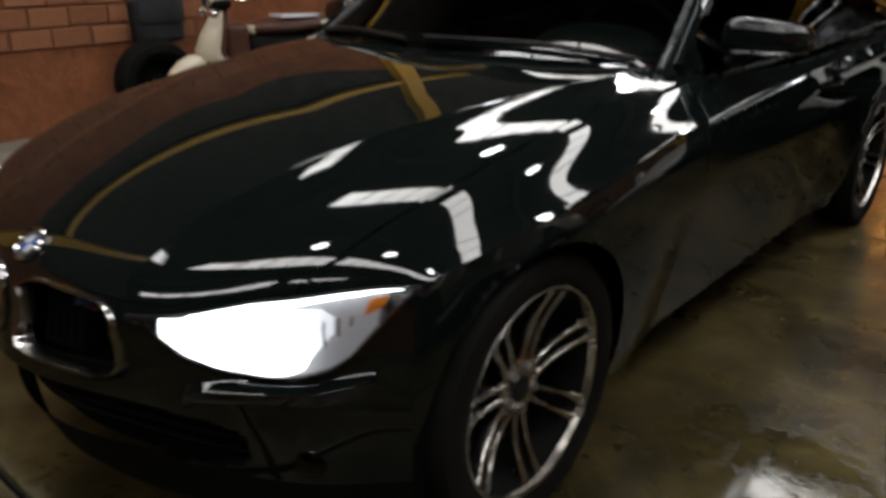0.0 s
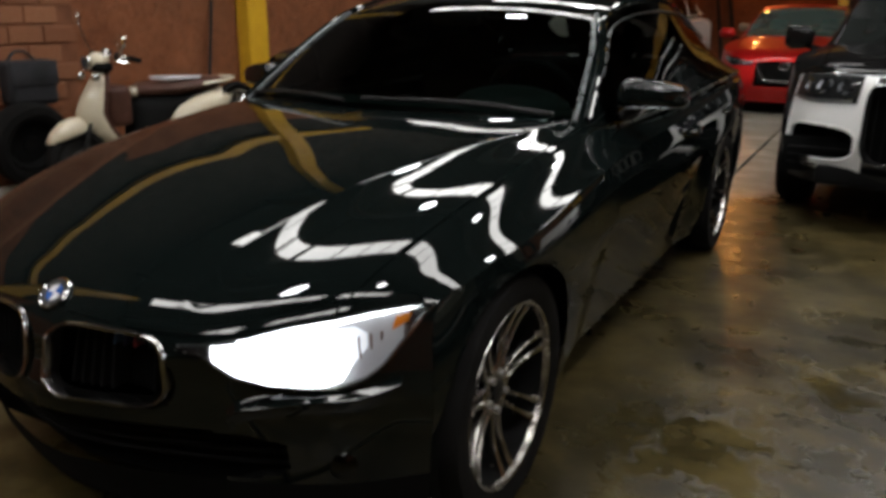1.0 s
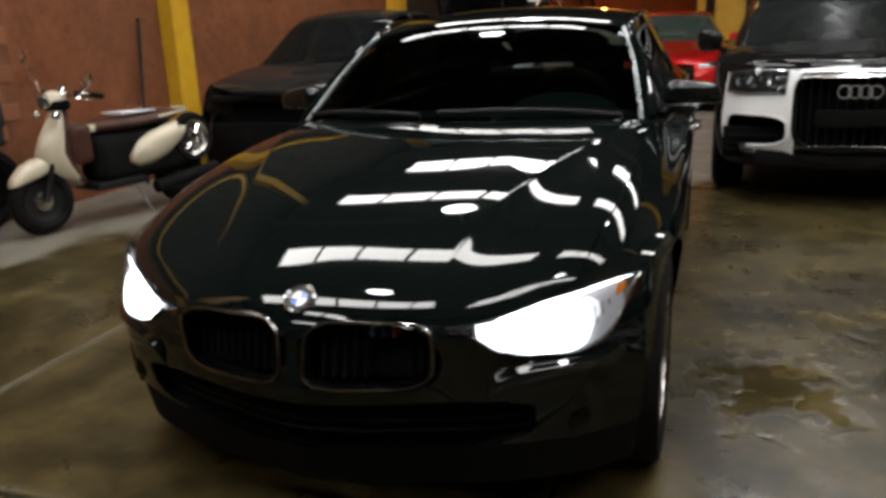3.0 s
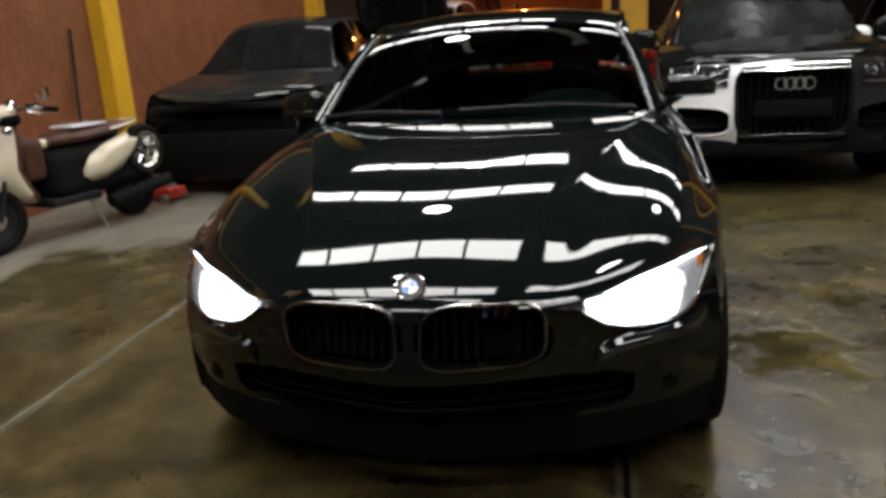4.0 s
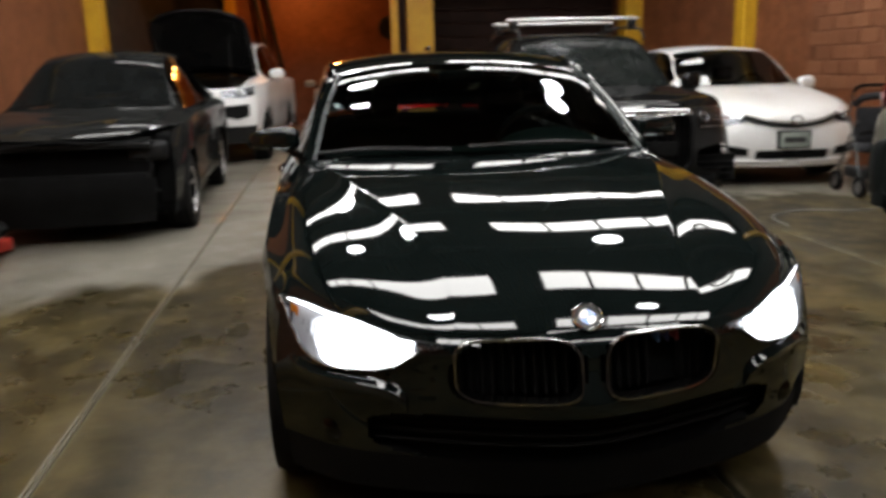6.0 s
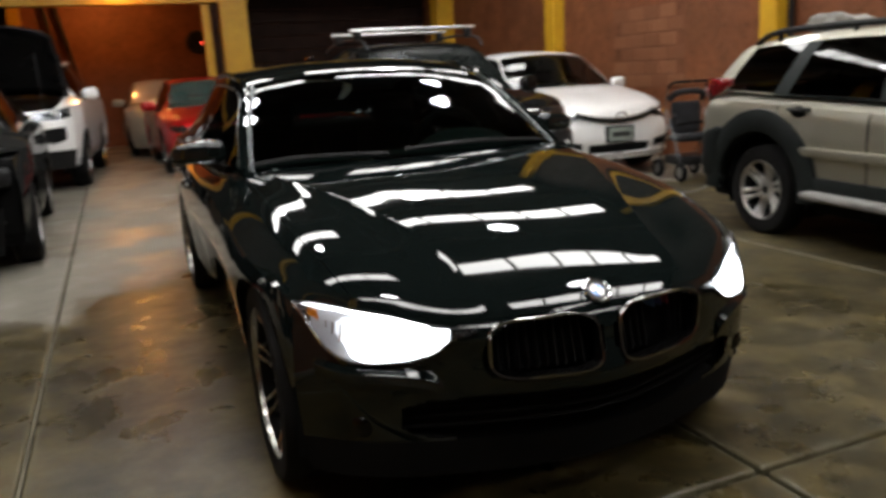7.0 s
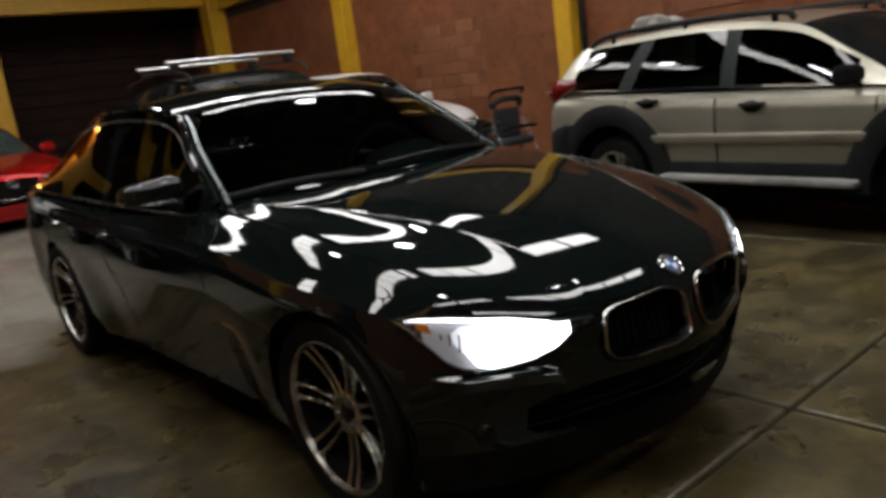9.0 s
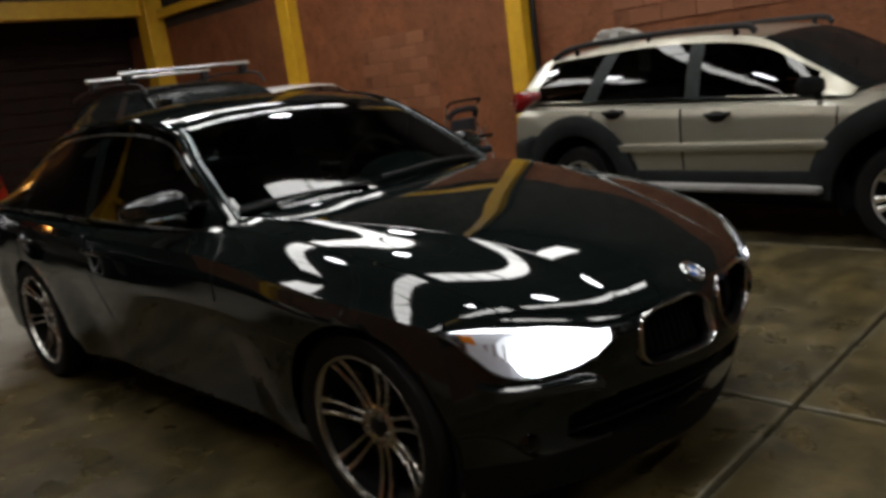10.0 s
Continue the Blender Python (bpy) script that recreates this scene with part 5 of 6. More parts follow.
def silver_wagon():
    root = car_root("silver_wagon", "champagne-silver station wagon with grey plastic cladding and roof rails", (3.579, -0.691, 0), -5.8)
    s = spec(L=4.03, W=0.84, gc=0.33, zm=0.48, zb=0.62, ze=0.77, yc=1.05, zc=0.965, zbelt=0.99, yd=3.76, zd=1.04, seams=(1.22, 2.30, 3.10), axles=(0.83, 3.28), zw=0.325, arch=0.432, beltx=0.805,
             belt_y=(1.1, 2.3, 4.1), belt_z=(0.93, 0.975, 1.045), panes=((1.40, 2.20), (2.32, 2.92), (3.04, 3.62)), pillar=(2.0, 3.03), rake=0.5, pane_top=0.15, fine=16, pillar_mat=M["frame_dark"], screen=M["glass_grimy"], bow=0.9,
             cabin=((1.03, 0.975, 0.68, 0.14, 0.012), (1.42, 1.19, 0.64, 0.08, 0.03), (1.80, 1.372, 0.585, 0.05, 0.035), (2.40, 1.447, 0.59, 0, 0.035), (3.10, 1.442, 0.585, 0, 0.035), (3.80, 1.385, 0.56, -0.03, 0.04), (4.06, 1.06, 0.64, 0.03, 0.02)))
    parts, ctrl, up, GS = car_shell(root, s, M["silver"], nose_mat=M["cladding"], labels={"nose": "grey plastic bumper"})
    wheels(root, "six_spoke", s, 0.325, 0.215, 0.215, 6, 0.026, 0.034, M["alloy_light"])
    handles(root, s, (1.93,), 0.865, M["plastic"])
    handles(root, s, (2.80,), 0.92, M["plastic"])
    mirror_pair(root, s, 0.88, 1.36, 1.01, M["void"], (0.065, 0.045, 0.058))
    dashboard(root, s, 1.1, 0.97)
    seats(root, 1.75, 0.8, 0.34, 1.22)
    part("rear_bench", boxed((-0.6, 2.65, 0.55), (0.6, 3.2, 1.1), 0.08, 3), M["seat"], root)
    for side in (1, -1):
        for yw in s["axles"]:
            P = []
            for a in np.radians(np.linspace(-12, 192, 25)):
                P.append([(side * x, yw + r * math.cos(a), max(0.30, 0.325 + r * math.sin(a))) for x, r in ((0.80, 0.428), (0.868, 0.432), (0.878, 0.46), (0.876, 0.54), (0.862, 0.585), (0.80, 0.595))])
            solid_sheet("arch_flare", *sheet(np.array(P), None, False), 0.004, M["cladding"], root, "broad grey plastic wheel-arch flare")
        bm = boxed((side * 0.835 - 0.025, 1.28, 0.33), (side * 0.835 + 0.025, 2.86, 0.48), 0.012)
        part("sill_cladding", bm, M["cladding"], root)
        bm = boxed((side * 0.89 - 0.07, 1.30, 0.345), (side * 0.89 + 0.07, 2.74, 0.395), 0.02, 3)
        part("side_step", bm, M["step"], root, "silver-grey side step")
        bm = boxed((side * 0.862 - 0.012, 1.26, 0.615), (side * 0.862 + 0.012, 2.86, 0.675), 0.01)
        part("door_moulding", bm, M["silver"], root)
        rail = [(side * 0.57, 1.86, 1.375), (side * 0.585, 1.98, 1.43), (side * 0.59, 2.7, 1.455), (side * 0.585, 3.42, 1.44), (side * 0.57, 3.66, 1.37)]
        r = part("roof_rail", tube(rail, 0.022, 5, 8), M["plastic"], root, "black roof rail")
        for y in (2.0, 2.7, 3.4):
            part("rail_foot", rod(bmesh.new(), (side * 0.575, y, 1.37), (side * 0.585, y, 1.435), 0.02, 8), M["plastic"], r)
        # tail lamp: wraps round the corner and rises to a point along the raked pillar
        P = []
        for y, z0, z1, x in ((3.66, 1.085, 1.115, 0.775), (3.78, 1.02, 1.125, 0.782), (3.90, 0.965, 1.13, 0.775), (4.00, 0.945, 1.12, 0.742), (4.06, 0.945, 1.10, 0.66), (4.09, 0.95, 1.08, 0.56)):
            P.append([(side * (x + 0.022 * math.sin(math.pi * a)), y, z0 + (z1 - z0) * a) for a in np.linspace(0, 1, 7)])
        lens = solid_sheet("tail_lamp", *sheet(np.array(P), None, False), 0.03, M["tail"], root, "dark red tail lamp")
        part("lamp_band", tube([(side * 0.80, 3.80, 1.06), (side * 0.796, 3.92, 1.045), (side * 0.752, 4.03, 1.035)], 0.010, 3, 6), M["redpaint"], lens)
    # black block filling the shade under the body
    part("underbody", boxed((-0.70, 0.5, 0.20), (0.70, 4.0, 0.36), 0.04), M["void"], root)
    P = []
    for z, out in ((0.36, -0.05), (0.40, 0.0), (0.52, 0.012), (0.66, 0.010), (0.73, -0.01), (0.765, -0.05)):
        half = [(0.862, 3.70), (0.866, 3.80), (0.840, 3.92), (0.76, 4.01), (0.62, 4.055), (0.35, 4.08), (0.0, 4.085)]
        half = [(x * (1 + 0.5 * out), y + out, z) for x, y in half]
        P.append(half + [(-x, y, z) for x, y, z in half[-2::-1]])
    solid_sheet("rear_bumper", *sheet(np.array(P), None, False), 0.03, M["cladding"], root, "grey plastic rear bumper")
    bm = bmesh.new()
    ball(bm, (0, 0, 0), (0.30, 0.14, 0.065), 26)
    for v in bm.verts:
        v.co *= 1 + 0.55 * noise.noise(v.co * 9.0)
    part("roof_pack", bm, M["bundle"], root, "crumpled pale cloth pack tied on the roof", m=pose(-0.12, 3.32, 1.49, 0, 0, 8))
    low = lambda a: float(np.interp(a, [0, 0.5, 1], [2.45, 2.3, 2.4]))
    high = lambda a: float(np.interp(a, [0, 0.5, 1], [2.85, 2.95, 2.98]))
    lamp_pair(root, ctrl, 1.5, 2.97, low, high, M["steel"], "unlit headlight")
    part("grille", boxed((-0.36, 0.02, 0.62), (0.36, 0.10, 0.74), 0.03, 3), M["plastic"], root)


def white_nose_suv():
    root = car_root("black_suv", "black sport-utility car, half its white bumper missing, silver roof bars", (1.88, 4.28, 0), -2.4)
    s = spec(L=4.60, W=0.935, gc=0.30, zm=0.51, zb=0.745, ze=0.965, rise=0.06, fall=0.07, lip=0.42, fine=22, screen=M["glass_dull"], half_nose=True, yc=1.30, zc=1.11, zbelt=1.10, yd=4.35, zd=1.12, seams=(1.46, 2.5, 3.4), axles=(0.90, 3.70), zw=0.36, arch=0.41, beltx=0.80,
             belt_y=(1.4, 2.5, 4.3), belt_z=(1.04, 1.08, 1.13), panes=((1.62, 2.44), (2.56, 3.36), (3.46, 4.05)), pillar=(2.3, 2.7), bow=1.15, holes=((0.40, 2.9, 0.0, 1.0),), ovals=((0.67, 1.53, 1.16, 2.76),),
             cabin=((1.28, 1.095, 0.74, 0.14, 0.012), (1.65, 1.34, 0.69, 0.08, 0.03), (2.0, 1.56, 0.62, 0.05, 0.04), (2.6, 1.645, 0.62, 0, 0.04), (3.3, 1.63, 0.61, 0, 0.04), (4.05, 1.56, 0.57, -0.03, 0.045), (4.45, 1.15, 0.66, 0.03, 0.02)))
    parts, ctrl, up, GS = car_shell(root, s, M["primer"], nose_mat=M["white"], hood_mat=M["primer"], glass=M["glass_grimy"], labels={"nose": "remaining half of a white front bumper", "hood": "dusty black hood"})
    wheels(root, "suv_spoke", s, 0.36, 0.235, 0.235, 5, 0.03, 0.03, M["alloy"])
    mirror_pair(root, s, 1.02, 1.62, 1.12, M["primer"], (0.11, 0.08, 0.09))
    dashboard(root, s, 1.32, 1.1)
    seats(root, 2.05, 0.85, 0.38, 1.30)
    # tall single-frame grille
    plane = lambda x, z: 0.012 + max(0.0, z - 0.6) * 0.22 + 0.02 * abs(x)
    loop = [(x, plane(x, z) - 0.022, z) for x, _, z in superloop(0, 0.675, 0.40, 0.265, 5.0, 48)]
    g = part("grille", loop_frame(loop, 0.03, 0.05), M["void"], root, "tall black grille under a chrome bar")
    part("grille_base_bar", boxed((-0.36, -0.004, 0.425), (0.36, 0.02, 0.445), 0.006), M["dimchrome"], g, "thin chrome lower bar")
    part("grille_backing", boxed((-0.39, 0.13, 0.38), (0.39, 0.15, 0.95)), M["void"], g)
    for k in range(13):
        x = (k - 6) * 0.057
        bm = boxed((x - 0.006, 0.06, 0.43), (x + 0.006, 0.11, 0.91), 0.003, 1)
        part("slat", bm, M["void"], g, "", 0)
    ring = []
    for a in np.linspace(0, 2 * math.pi, 41):
        cu, cv = math.cos(a), math.sin(a)
        p, n = surf_point(ctrl, 1.10 + 0.45 * math.copysign(abs(cu) ** 0.625, cu), 1.96 + 0.82 * math.copysign(abs(cv) ** 0.625, cv), 0.0)
        ring.append(tuple(p * (-1, 1, 1)))
    part("intake_rim", tube(ring, 0.009, 2, 8), M["white"], root, "rounded white rim of the side intake")
    bm = boxed((-0.36, -0.02, 0.895), (0.36, 0.015, 0.945), 0.010, 3)
    for v in bm.verts:
        v.co.y += (v.co.z - 0.895) * 1.1
    part("grille_bar", bm, M["chrome"], g, "bright chrome top bar")
    for k in range(4):
        x = (k - 1.5) * 0.062
        ring = [(x + 0.040 * math.cos(a), 0.0, 0.80 + 0.040 * math.sin(a)) for a in np.linspace(0, 2 * math.pi, 19)]
        part("badge_ring", tube(ring, 0.005, 2, 6), M["step"], g, "dull grey plain ring")
    part("plate_holder", boxed((-0.26, 0.02, 0.56), (0.26, 0.05, 0.68), 0.01), M["void"], g)
    low = lambda a: float(np.interp(a, [0, 0.5, 1], [2.15, 2.10, 2.15]))
    high = lambda a: float(np.interp(a, [0, 0.5, 1], [2.97, 3.0, 3.0]))
    for side in (1, -1):
        v, f = patch(ctrl, 1.22, 2.9, low, high, 0.004, 8, 16, side)
        h = solid_sheet("headlight", v, f, 0.0, M["plastic"], root, "dusty unlit headlight")
        v, f = patch(ctrl, 1.22, 2.9, low, high, 0.020, 8, 16, side)
        solid_sheet("lens", v, f, 0.0, M["lens"], h)
        for vv, size in ((1.50, 0.045), (1.95, 0.052), (2.40, 0.040)):
            c, n = surf_point(ctrl, 2.56, vv, 0.004)
            aim = Vector((side * n[0], n[1], n[2])).to_track_quat("X", "Z").to_matrix().to_4x4()
            at = Matrix.Translation((side * c[0], c[1], c[2])) @ aim
            part("bulb_bowl", revolve([(-0.012, 0.001), (-0.010, size * 0.45), (0.004, size * 0.8), (0.009, size), (0.004, size * 1.06)], 20), M["lampbase"], h, "dull reflector bowl", m=at)
        edge = [surf_point(ctrl, low(a) + 0.05, 1.22 + 1.68 * a, 0.012)[0] * (side, 1, 1) for a in np.linspace(0.05, 0.9, 10)]
        part("lamp_strip", tube(edge, 0.006, 2, 6), M["steel"], h, "row of small unlit diodes")
        rail = [(side * 0.64, 1.95, 1.55), (side * 0.65, 2.15, 1.66), (side * 0.65, 3.0, 1.70), (side * 0.63, 3.9, 1.64), (side * 0.61, 4.05, 1.58)]
        part("roof_rail", tube(rail, 0.014, 5, 8), M["plastic"], root, "black roof rail")
        if side > 0:
            part("horn", rod(bmesh.new(), (0.60, 0.22, 0.45), (0.62, 0.30, 0.45), 0.05, 14), M["plastic"], root)
        bm = boxed((side * 0.64 - 0.2, 0.20, 0.33), (side * 0.64 + 0.2, 0.24, 0.55))
        part("side_intake", bm, M["void"], root, "black side intake")
        for k in range(3):
            part("intake_slat", boxed((side * 0.62 - 0.18, 0.13, 0.385 + 0.05 * k), (side * 0.62 + 0.18, 0.17, 0.395 + 0.05 * k), 0.003), M["void"], root)
    for y in (2.35, 3.25):
        b = part("roof_bar", boxed((-0.72, y - 0.035, 1.765), (0.72, y + 0.035, 1.795), 0.012, 3), M["alloy_light"], root, "silver cross bar on the roof")
        for x in (-0.64, 0.64):
            part("bar_foot", boxed((x - 0.04, y - 0.045, 1.66), (x + 0.04, y + 0.045, 1.77), 0.012), M["plastic"], b)
    # loose skid panel under the bumper
    part("skid_panel", boxed((-0.62, 0.06, 0.28), (0.62, 0.16, 0.40), 0.02), M["void"], root)


def white_sedan():
    root = car_root("white_sedan", "white family sedan with a dark grille and plain plate", (4.09, 5.78, 0), -5)
    s = spec(L=4.75, W=0.91, gc=0.24, zm=0.41, zb=0.62, ze=0.765, yc=1.35, zc=1.03, zbelt=1.0, yd=4.15, zd=1.05, seams=(1.5, 2.65, 3.6), axles=(0.95, 3.72), zw=0.33, arch=0.37, bow=0.95, 
             belt_y=(1.4, 2.6, 4.2), belt_z=(0.955, 0.985, 1.02), panes=((1.66, 2.6), (2.7, 3.5), (3.56, 3.8)),
             cabin=((1.33, 1.035, 0.72, 0.15, 0.012), (1.72, 1.26, 0.67, 0.08, 0.035), (2.06, 1.45, 0.60, 0.05, 0.042), (2.55, 1.51, 0.61, 0, 0.045), (3.1, 1.50, 0.585, 0, 0.045), (3.6, 1.39, 0.55, -0.04, 0.045), (4.18, 1.10, 0.65, 0.06, 0.03)))
    parts, ctrl, up, GS = car_shell(root, s, M["white"])
    wheels(root, "sedan_spoke", s, 0.33, 0.215, 0.215, 7, 0.0, 0.03, M["alloy"])
    mirror_pair(root, s, 0.99, 1.75, 1.03, M["white"])
    dashboard(root, s, 1.36, 1.0)
    seats(root, 2.2, 0.76, 0.37, 1.18)
    handles(root, s, (2.42, 3.36), 0.86, M["white"])
    low = lambda a: float(np.interp(a, [0, 0.5, 1], [2.40, 2.08, 2.35]))
    high = lambda a: float(np.interp(a, [0, 0.5, 1], [2.80, 2.96, 3.0]))
    lamp_pair(root, ctrl, 1.40, 2.98, low, high, M["chrome"], "unlit clear headlight")
    wing = [(-0.50, 0.105, 0.745), (-0.30, 0.035, 0.685), (0, 0.012, 0.655), (0.30, 0.035, 0.685), (0.50, 0.105, 0.745)]
    g = part("grille", tube(wing, 0.034, 6, 10, flat=0.9), M["plastic"], root, "black winged grille")
    wing = [(x * 0.98, y - 0.030, z + 0.016) for x, y, z in wing]
    part("grille_bar", tube(wing, 0.008, 6, 8), M["steel"], g)
    ring = [(0.06 * math.cos(a), -0.040, 0.70 + 0.042 * math.sin(a)) for a in np.linspace(0, 2 * math.pi, 19)]
    part("badge", tube(ring, 0.009, 2, 6), M["dimchrome"], g, "plain oval chrome badge")
    part("plate_frame", boxed((-0.18, -0.016, 0.405), (0.18, 0.03, 0.595), 0.012), M["plastic"], root, "black frame round the plate")
    plate(root, -0.024, 0.50)
    # wide lower intake and the fog lamp recesses beside it, in the bumper's surface
    v, f = patch(ctrl, 0.0, 1.05, lambda a: 0.42, lambda a: 0.92, 0.004, 4, 10, 1)
    solid_sheet("lower_intake", *joined((v, f), ([(-x, y, z) for x, y, z in v], [q[::-1] for q in f])), 0.0, M["void"], root, "black lower intake")
    for side in (1, -1):
        v, f = patch(ctrl, 1.30, 2.55, lambda a: 0.62 + 0.10 * a, lambda a: 1.02 + 0.28 * a, 0.004, 4, 12, side)
        r = solid_sheet("fog_lamp_recess", v, f, 0.0, M["void"], root, "black fog lamp recess")
        c, n = surf_point(ctrl, 0.92, 2.05, 0.004)
        bm = bmesh.new()
        ball(bm, (side * c[0], c[1], c[2]), (0.05, 0.02, 0.04), 14)
        part("fog_lamp", bm, M["steel"], r)
        chin = [surf_point(ctrl, 0.34 + 0.05 * a, 0.2 + 2.3 * a, 0.008)[0] * (side, 1, 1) for a in np.linspace(0, 1, 12)]
        part("bumper_chin", tube(chin, 0.016, 2, 8), M["white"], root)


def red_hatch():
    root = car_root("red_hatchback", "metallic red hatchback with a dark shield grille", (0.38, 10.25, 0), 1.5)
    s = spec(L=4.30, W=0.90, gc=0.20, zm=0.38, zb=0.56, ze=0.745, yc=1.30, zc=1.0, zbelt=1.0, yd=4.05, zd=1.04, seams=(1.45, 2.5, 3.4), axles=(0.93, 3.55), zw=0.33, arch=0.37, holes=((1.05, 2.75, 0.0, 0.98),), screen=M["glass_pale"],
             belt_y=(1.4, 2.6, 4.1), belt_z=(0.95, 0.985, 1.03), panes=((1.62, 2.45), (2.54, 3.3), (3.4, 3.7)), pillar=(2.3, 2.7),
             cabin=((1.28, 1.005, 0.71, 0.15, 0.012), (1.68, 1.22, 0.65, 0.08, 0.035), (2.02, 1.39, 0.57, 0.05, 0.042), (2.5, 1.455, 0.58, 0, 0.045), (3.0, 1.445, 0.575, 0, 0.045), (3.6, 1.37, 0.54, -0.04, 0.045), (4.1, 1.08, 0.65, 0.04, 0.03)))
    parts, ctrl, up, GS = car_shell(root, s, M["red"])
    wheels(root, "hatch_spoke", s, 0.33, 0.225, 0.215, 5, 0.03, 0.026, M["alloy"])
    mirror_pair(root, s, 0.98, 1.66, 1.02, M["red"])
    dashboard(root, s, 1.3, 1.0)
    seats(root, 2.05, 0.76, 0.37, 1.17)
    outline = [(0.33, 0.665), (0.25, 0.50), (0.17, 0.455), (-0.17, 0.455), (-0.25, 0.50), (-0.33, 0.665)]
    pts = [(x, 0.012 + 0.02 * abs(x), z) for x, z in outline]
    g = part("grille", tube(pts, 0.013, 4, 8), M["dimchrome"], root, "shield-shaped black grille with chrome edge")
    part("grille_backing", boxed((-0.34, 0.11, 0.40), (0.34, 0.13, 0.73)), M["void"], g)
    for k in range(6):
        w = 0.18 + 0.028 * k
        part("slat", boxed((-w, 0.045, 0.478 + 0.034 * k), (w, 0.075, 0.488 + 0.034 * k), 0.003), M["plastic"], g)
    ring = [(0.065 * math.cos(a), 0.02, 0.645 + 0.045 * math.sin(a)) for a in np.linspace(0, 2 * math.pi, 19)]
    part("badge", tube(ring, 0.008, 2, 6), M["dimchrome"], g, "plain oval chrome badge")
    low = lambda a: float(np.interp(a, [0, 0.5, 1], [2.50, 2.40, 2.62]))
    high = lambda a: float(np.interp(a, [0, 0.5, 1], [2.75, 2.88, 2.97]))
    lamp_pair(root, ctrl, 1.15, 2.95, low, high, M["plastic"], "unlit narrow headlight")
    for side in (1, -1):
        c, n = surf_point(ctrl, 0.9, 2.3, 0.003)
        bm = bmesh.new()
        ball(bm, (side * c[0], c[1], c[2]), (0.06, 0.025, 0.05), 14)
        part("fog_lamp", bm, M["plastic"], root, "dark fog lamp")


def grey_wreck():
    root = car_root("grey_hatchback", "dusty dark grey hatchback with its front bumper stripped off", (-2.70, 4.45, 0), 2.2)
    s = spec(L=4.20, W=0.90, gc=0.20, zm=0.46, zb=0.67, ze=0.835, yc=1.22, zc=1.045, zbelt=1.03, yd=4.0, zd=1.06, seams=(1.35, 2.4, 3.3), axles=(0.82, 3.46), zw=0.32, arch=0.37, bow=0.85, fine=14,
             belt_y=(1.2, 2.6, 4.1), belt_z=(0.99, 1.02, 1.06), panes=((1.45, 2.35), (2.44, 3.2), (3.3, 3.7)), pillar=(2.2, 2.6),
             cabin=((1.20, 1.055, 0.70, 0.15, 0.012), (1.56, 1.29, 0.62, 0.08, 0.035), (1.88, 1.48, 0.54, 0.05, 0.042), (2.35, 1.55, 0.55, 0, 0.045), (3.0, 1.54, 0.55, 0, 0.045), (3.6, 1.46, 0.52, -0.04, 0.045), (4.05, 1.10, 0.66, 0.04, 0.03)))
    s["holes"], s["stripped"] = ((1.3, 2.95, 0.0, 2.9),), 2.2
    s["screen"] = M["glass_grimy"]
    parts, ctrl, up, GS = car_shell(root, s, M["darkgrey"], nose_mat=M["void"], labels={"nose": "loose black plastic under-panel", "hood": "dusty grey hood"})
    wheels(root, "wreck_spoke", s, 0.32, 0.205, 0.205, 6, 0.0, 0.035, M["steel"])
    dashboard(root, s, 1.24, 1.03)
    seats(root, 1.95, 0.8, 0.36, 1.22)
    part("radiator", boxed((-0.62, 0.34, 0.26), (0.62, 0.40, 0.74), 0.01), M["void"], root)
    part("engine_bay", boxed((-0.60, 0.42, 0.40), (0.60, 1.05, 0.80), 0.03), M["void"], root)
    part("crash_beam", boxed((-0.62, 0.16, 0.46), (0.62, 0.24, 0.56), 0.02), M["void"], root)
    part("slam_panel", boxed((-0.66, 0.22, 0.75), (0.66, 0.34, 0.80), 0.015), M["plastic"], root)
    for side in (1, -1):
        part("headlight", boxed((side * 0.62 - 0.15, 0.30, 0.64), (side * 0.62 + 0.15, 0.48, 0.79), 0.04, 3), M["plastic"], root, "dark headlight body without lens")
        part("inner_wing", boxed((side * 0.72 - 0.10, 0.42, 0.25), (side * 0.72 + 0.10, 0.85, 0.86), 0.06, 3), M["void"], root)
        part("loose_wire", tube([(side * 0.58, 0.30, 0.70), (side * 0.66, 0.22, 0.60), (side * 0.60, 0.20, 0.48), (side * 0.70, 0.26, 0.40)], 0.008, 5, 6), M["plastic"], root)


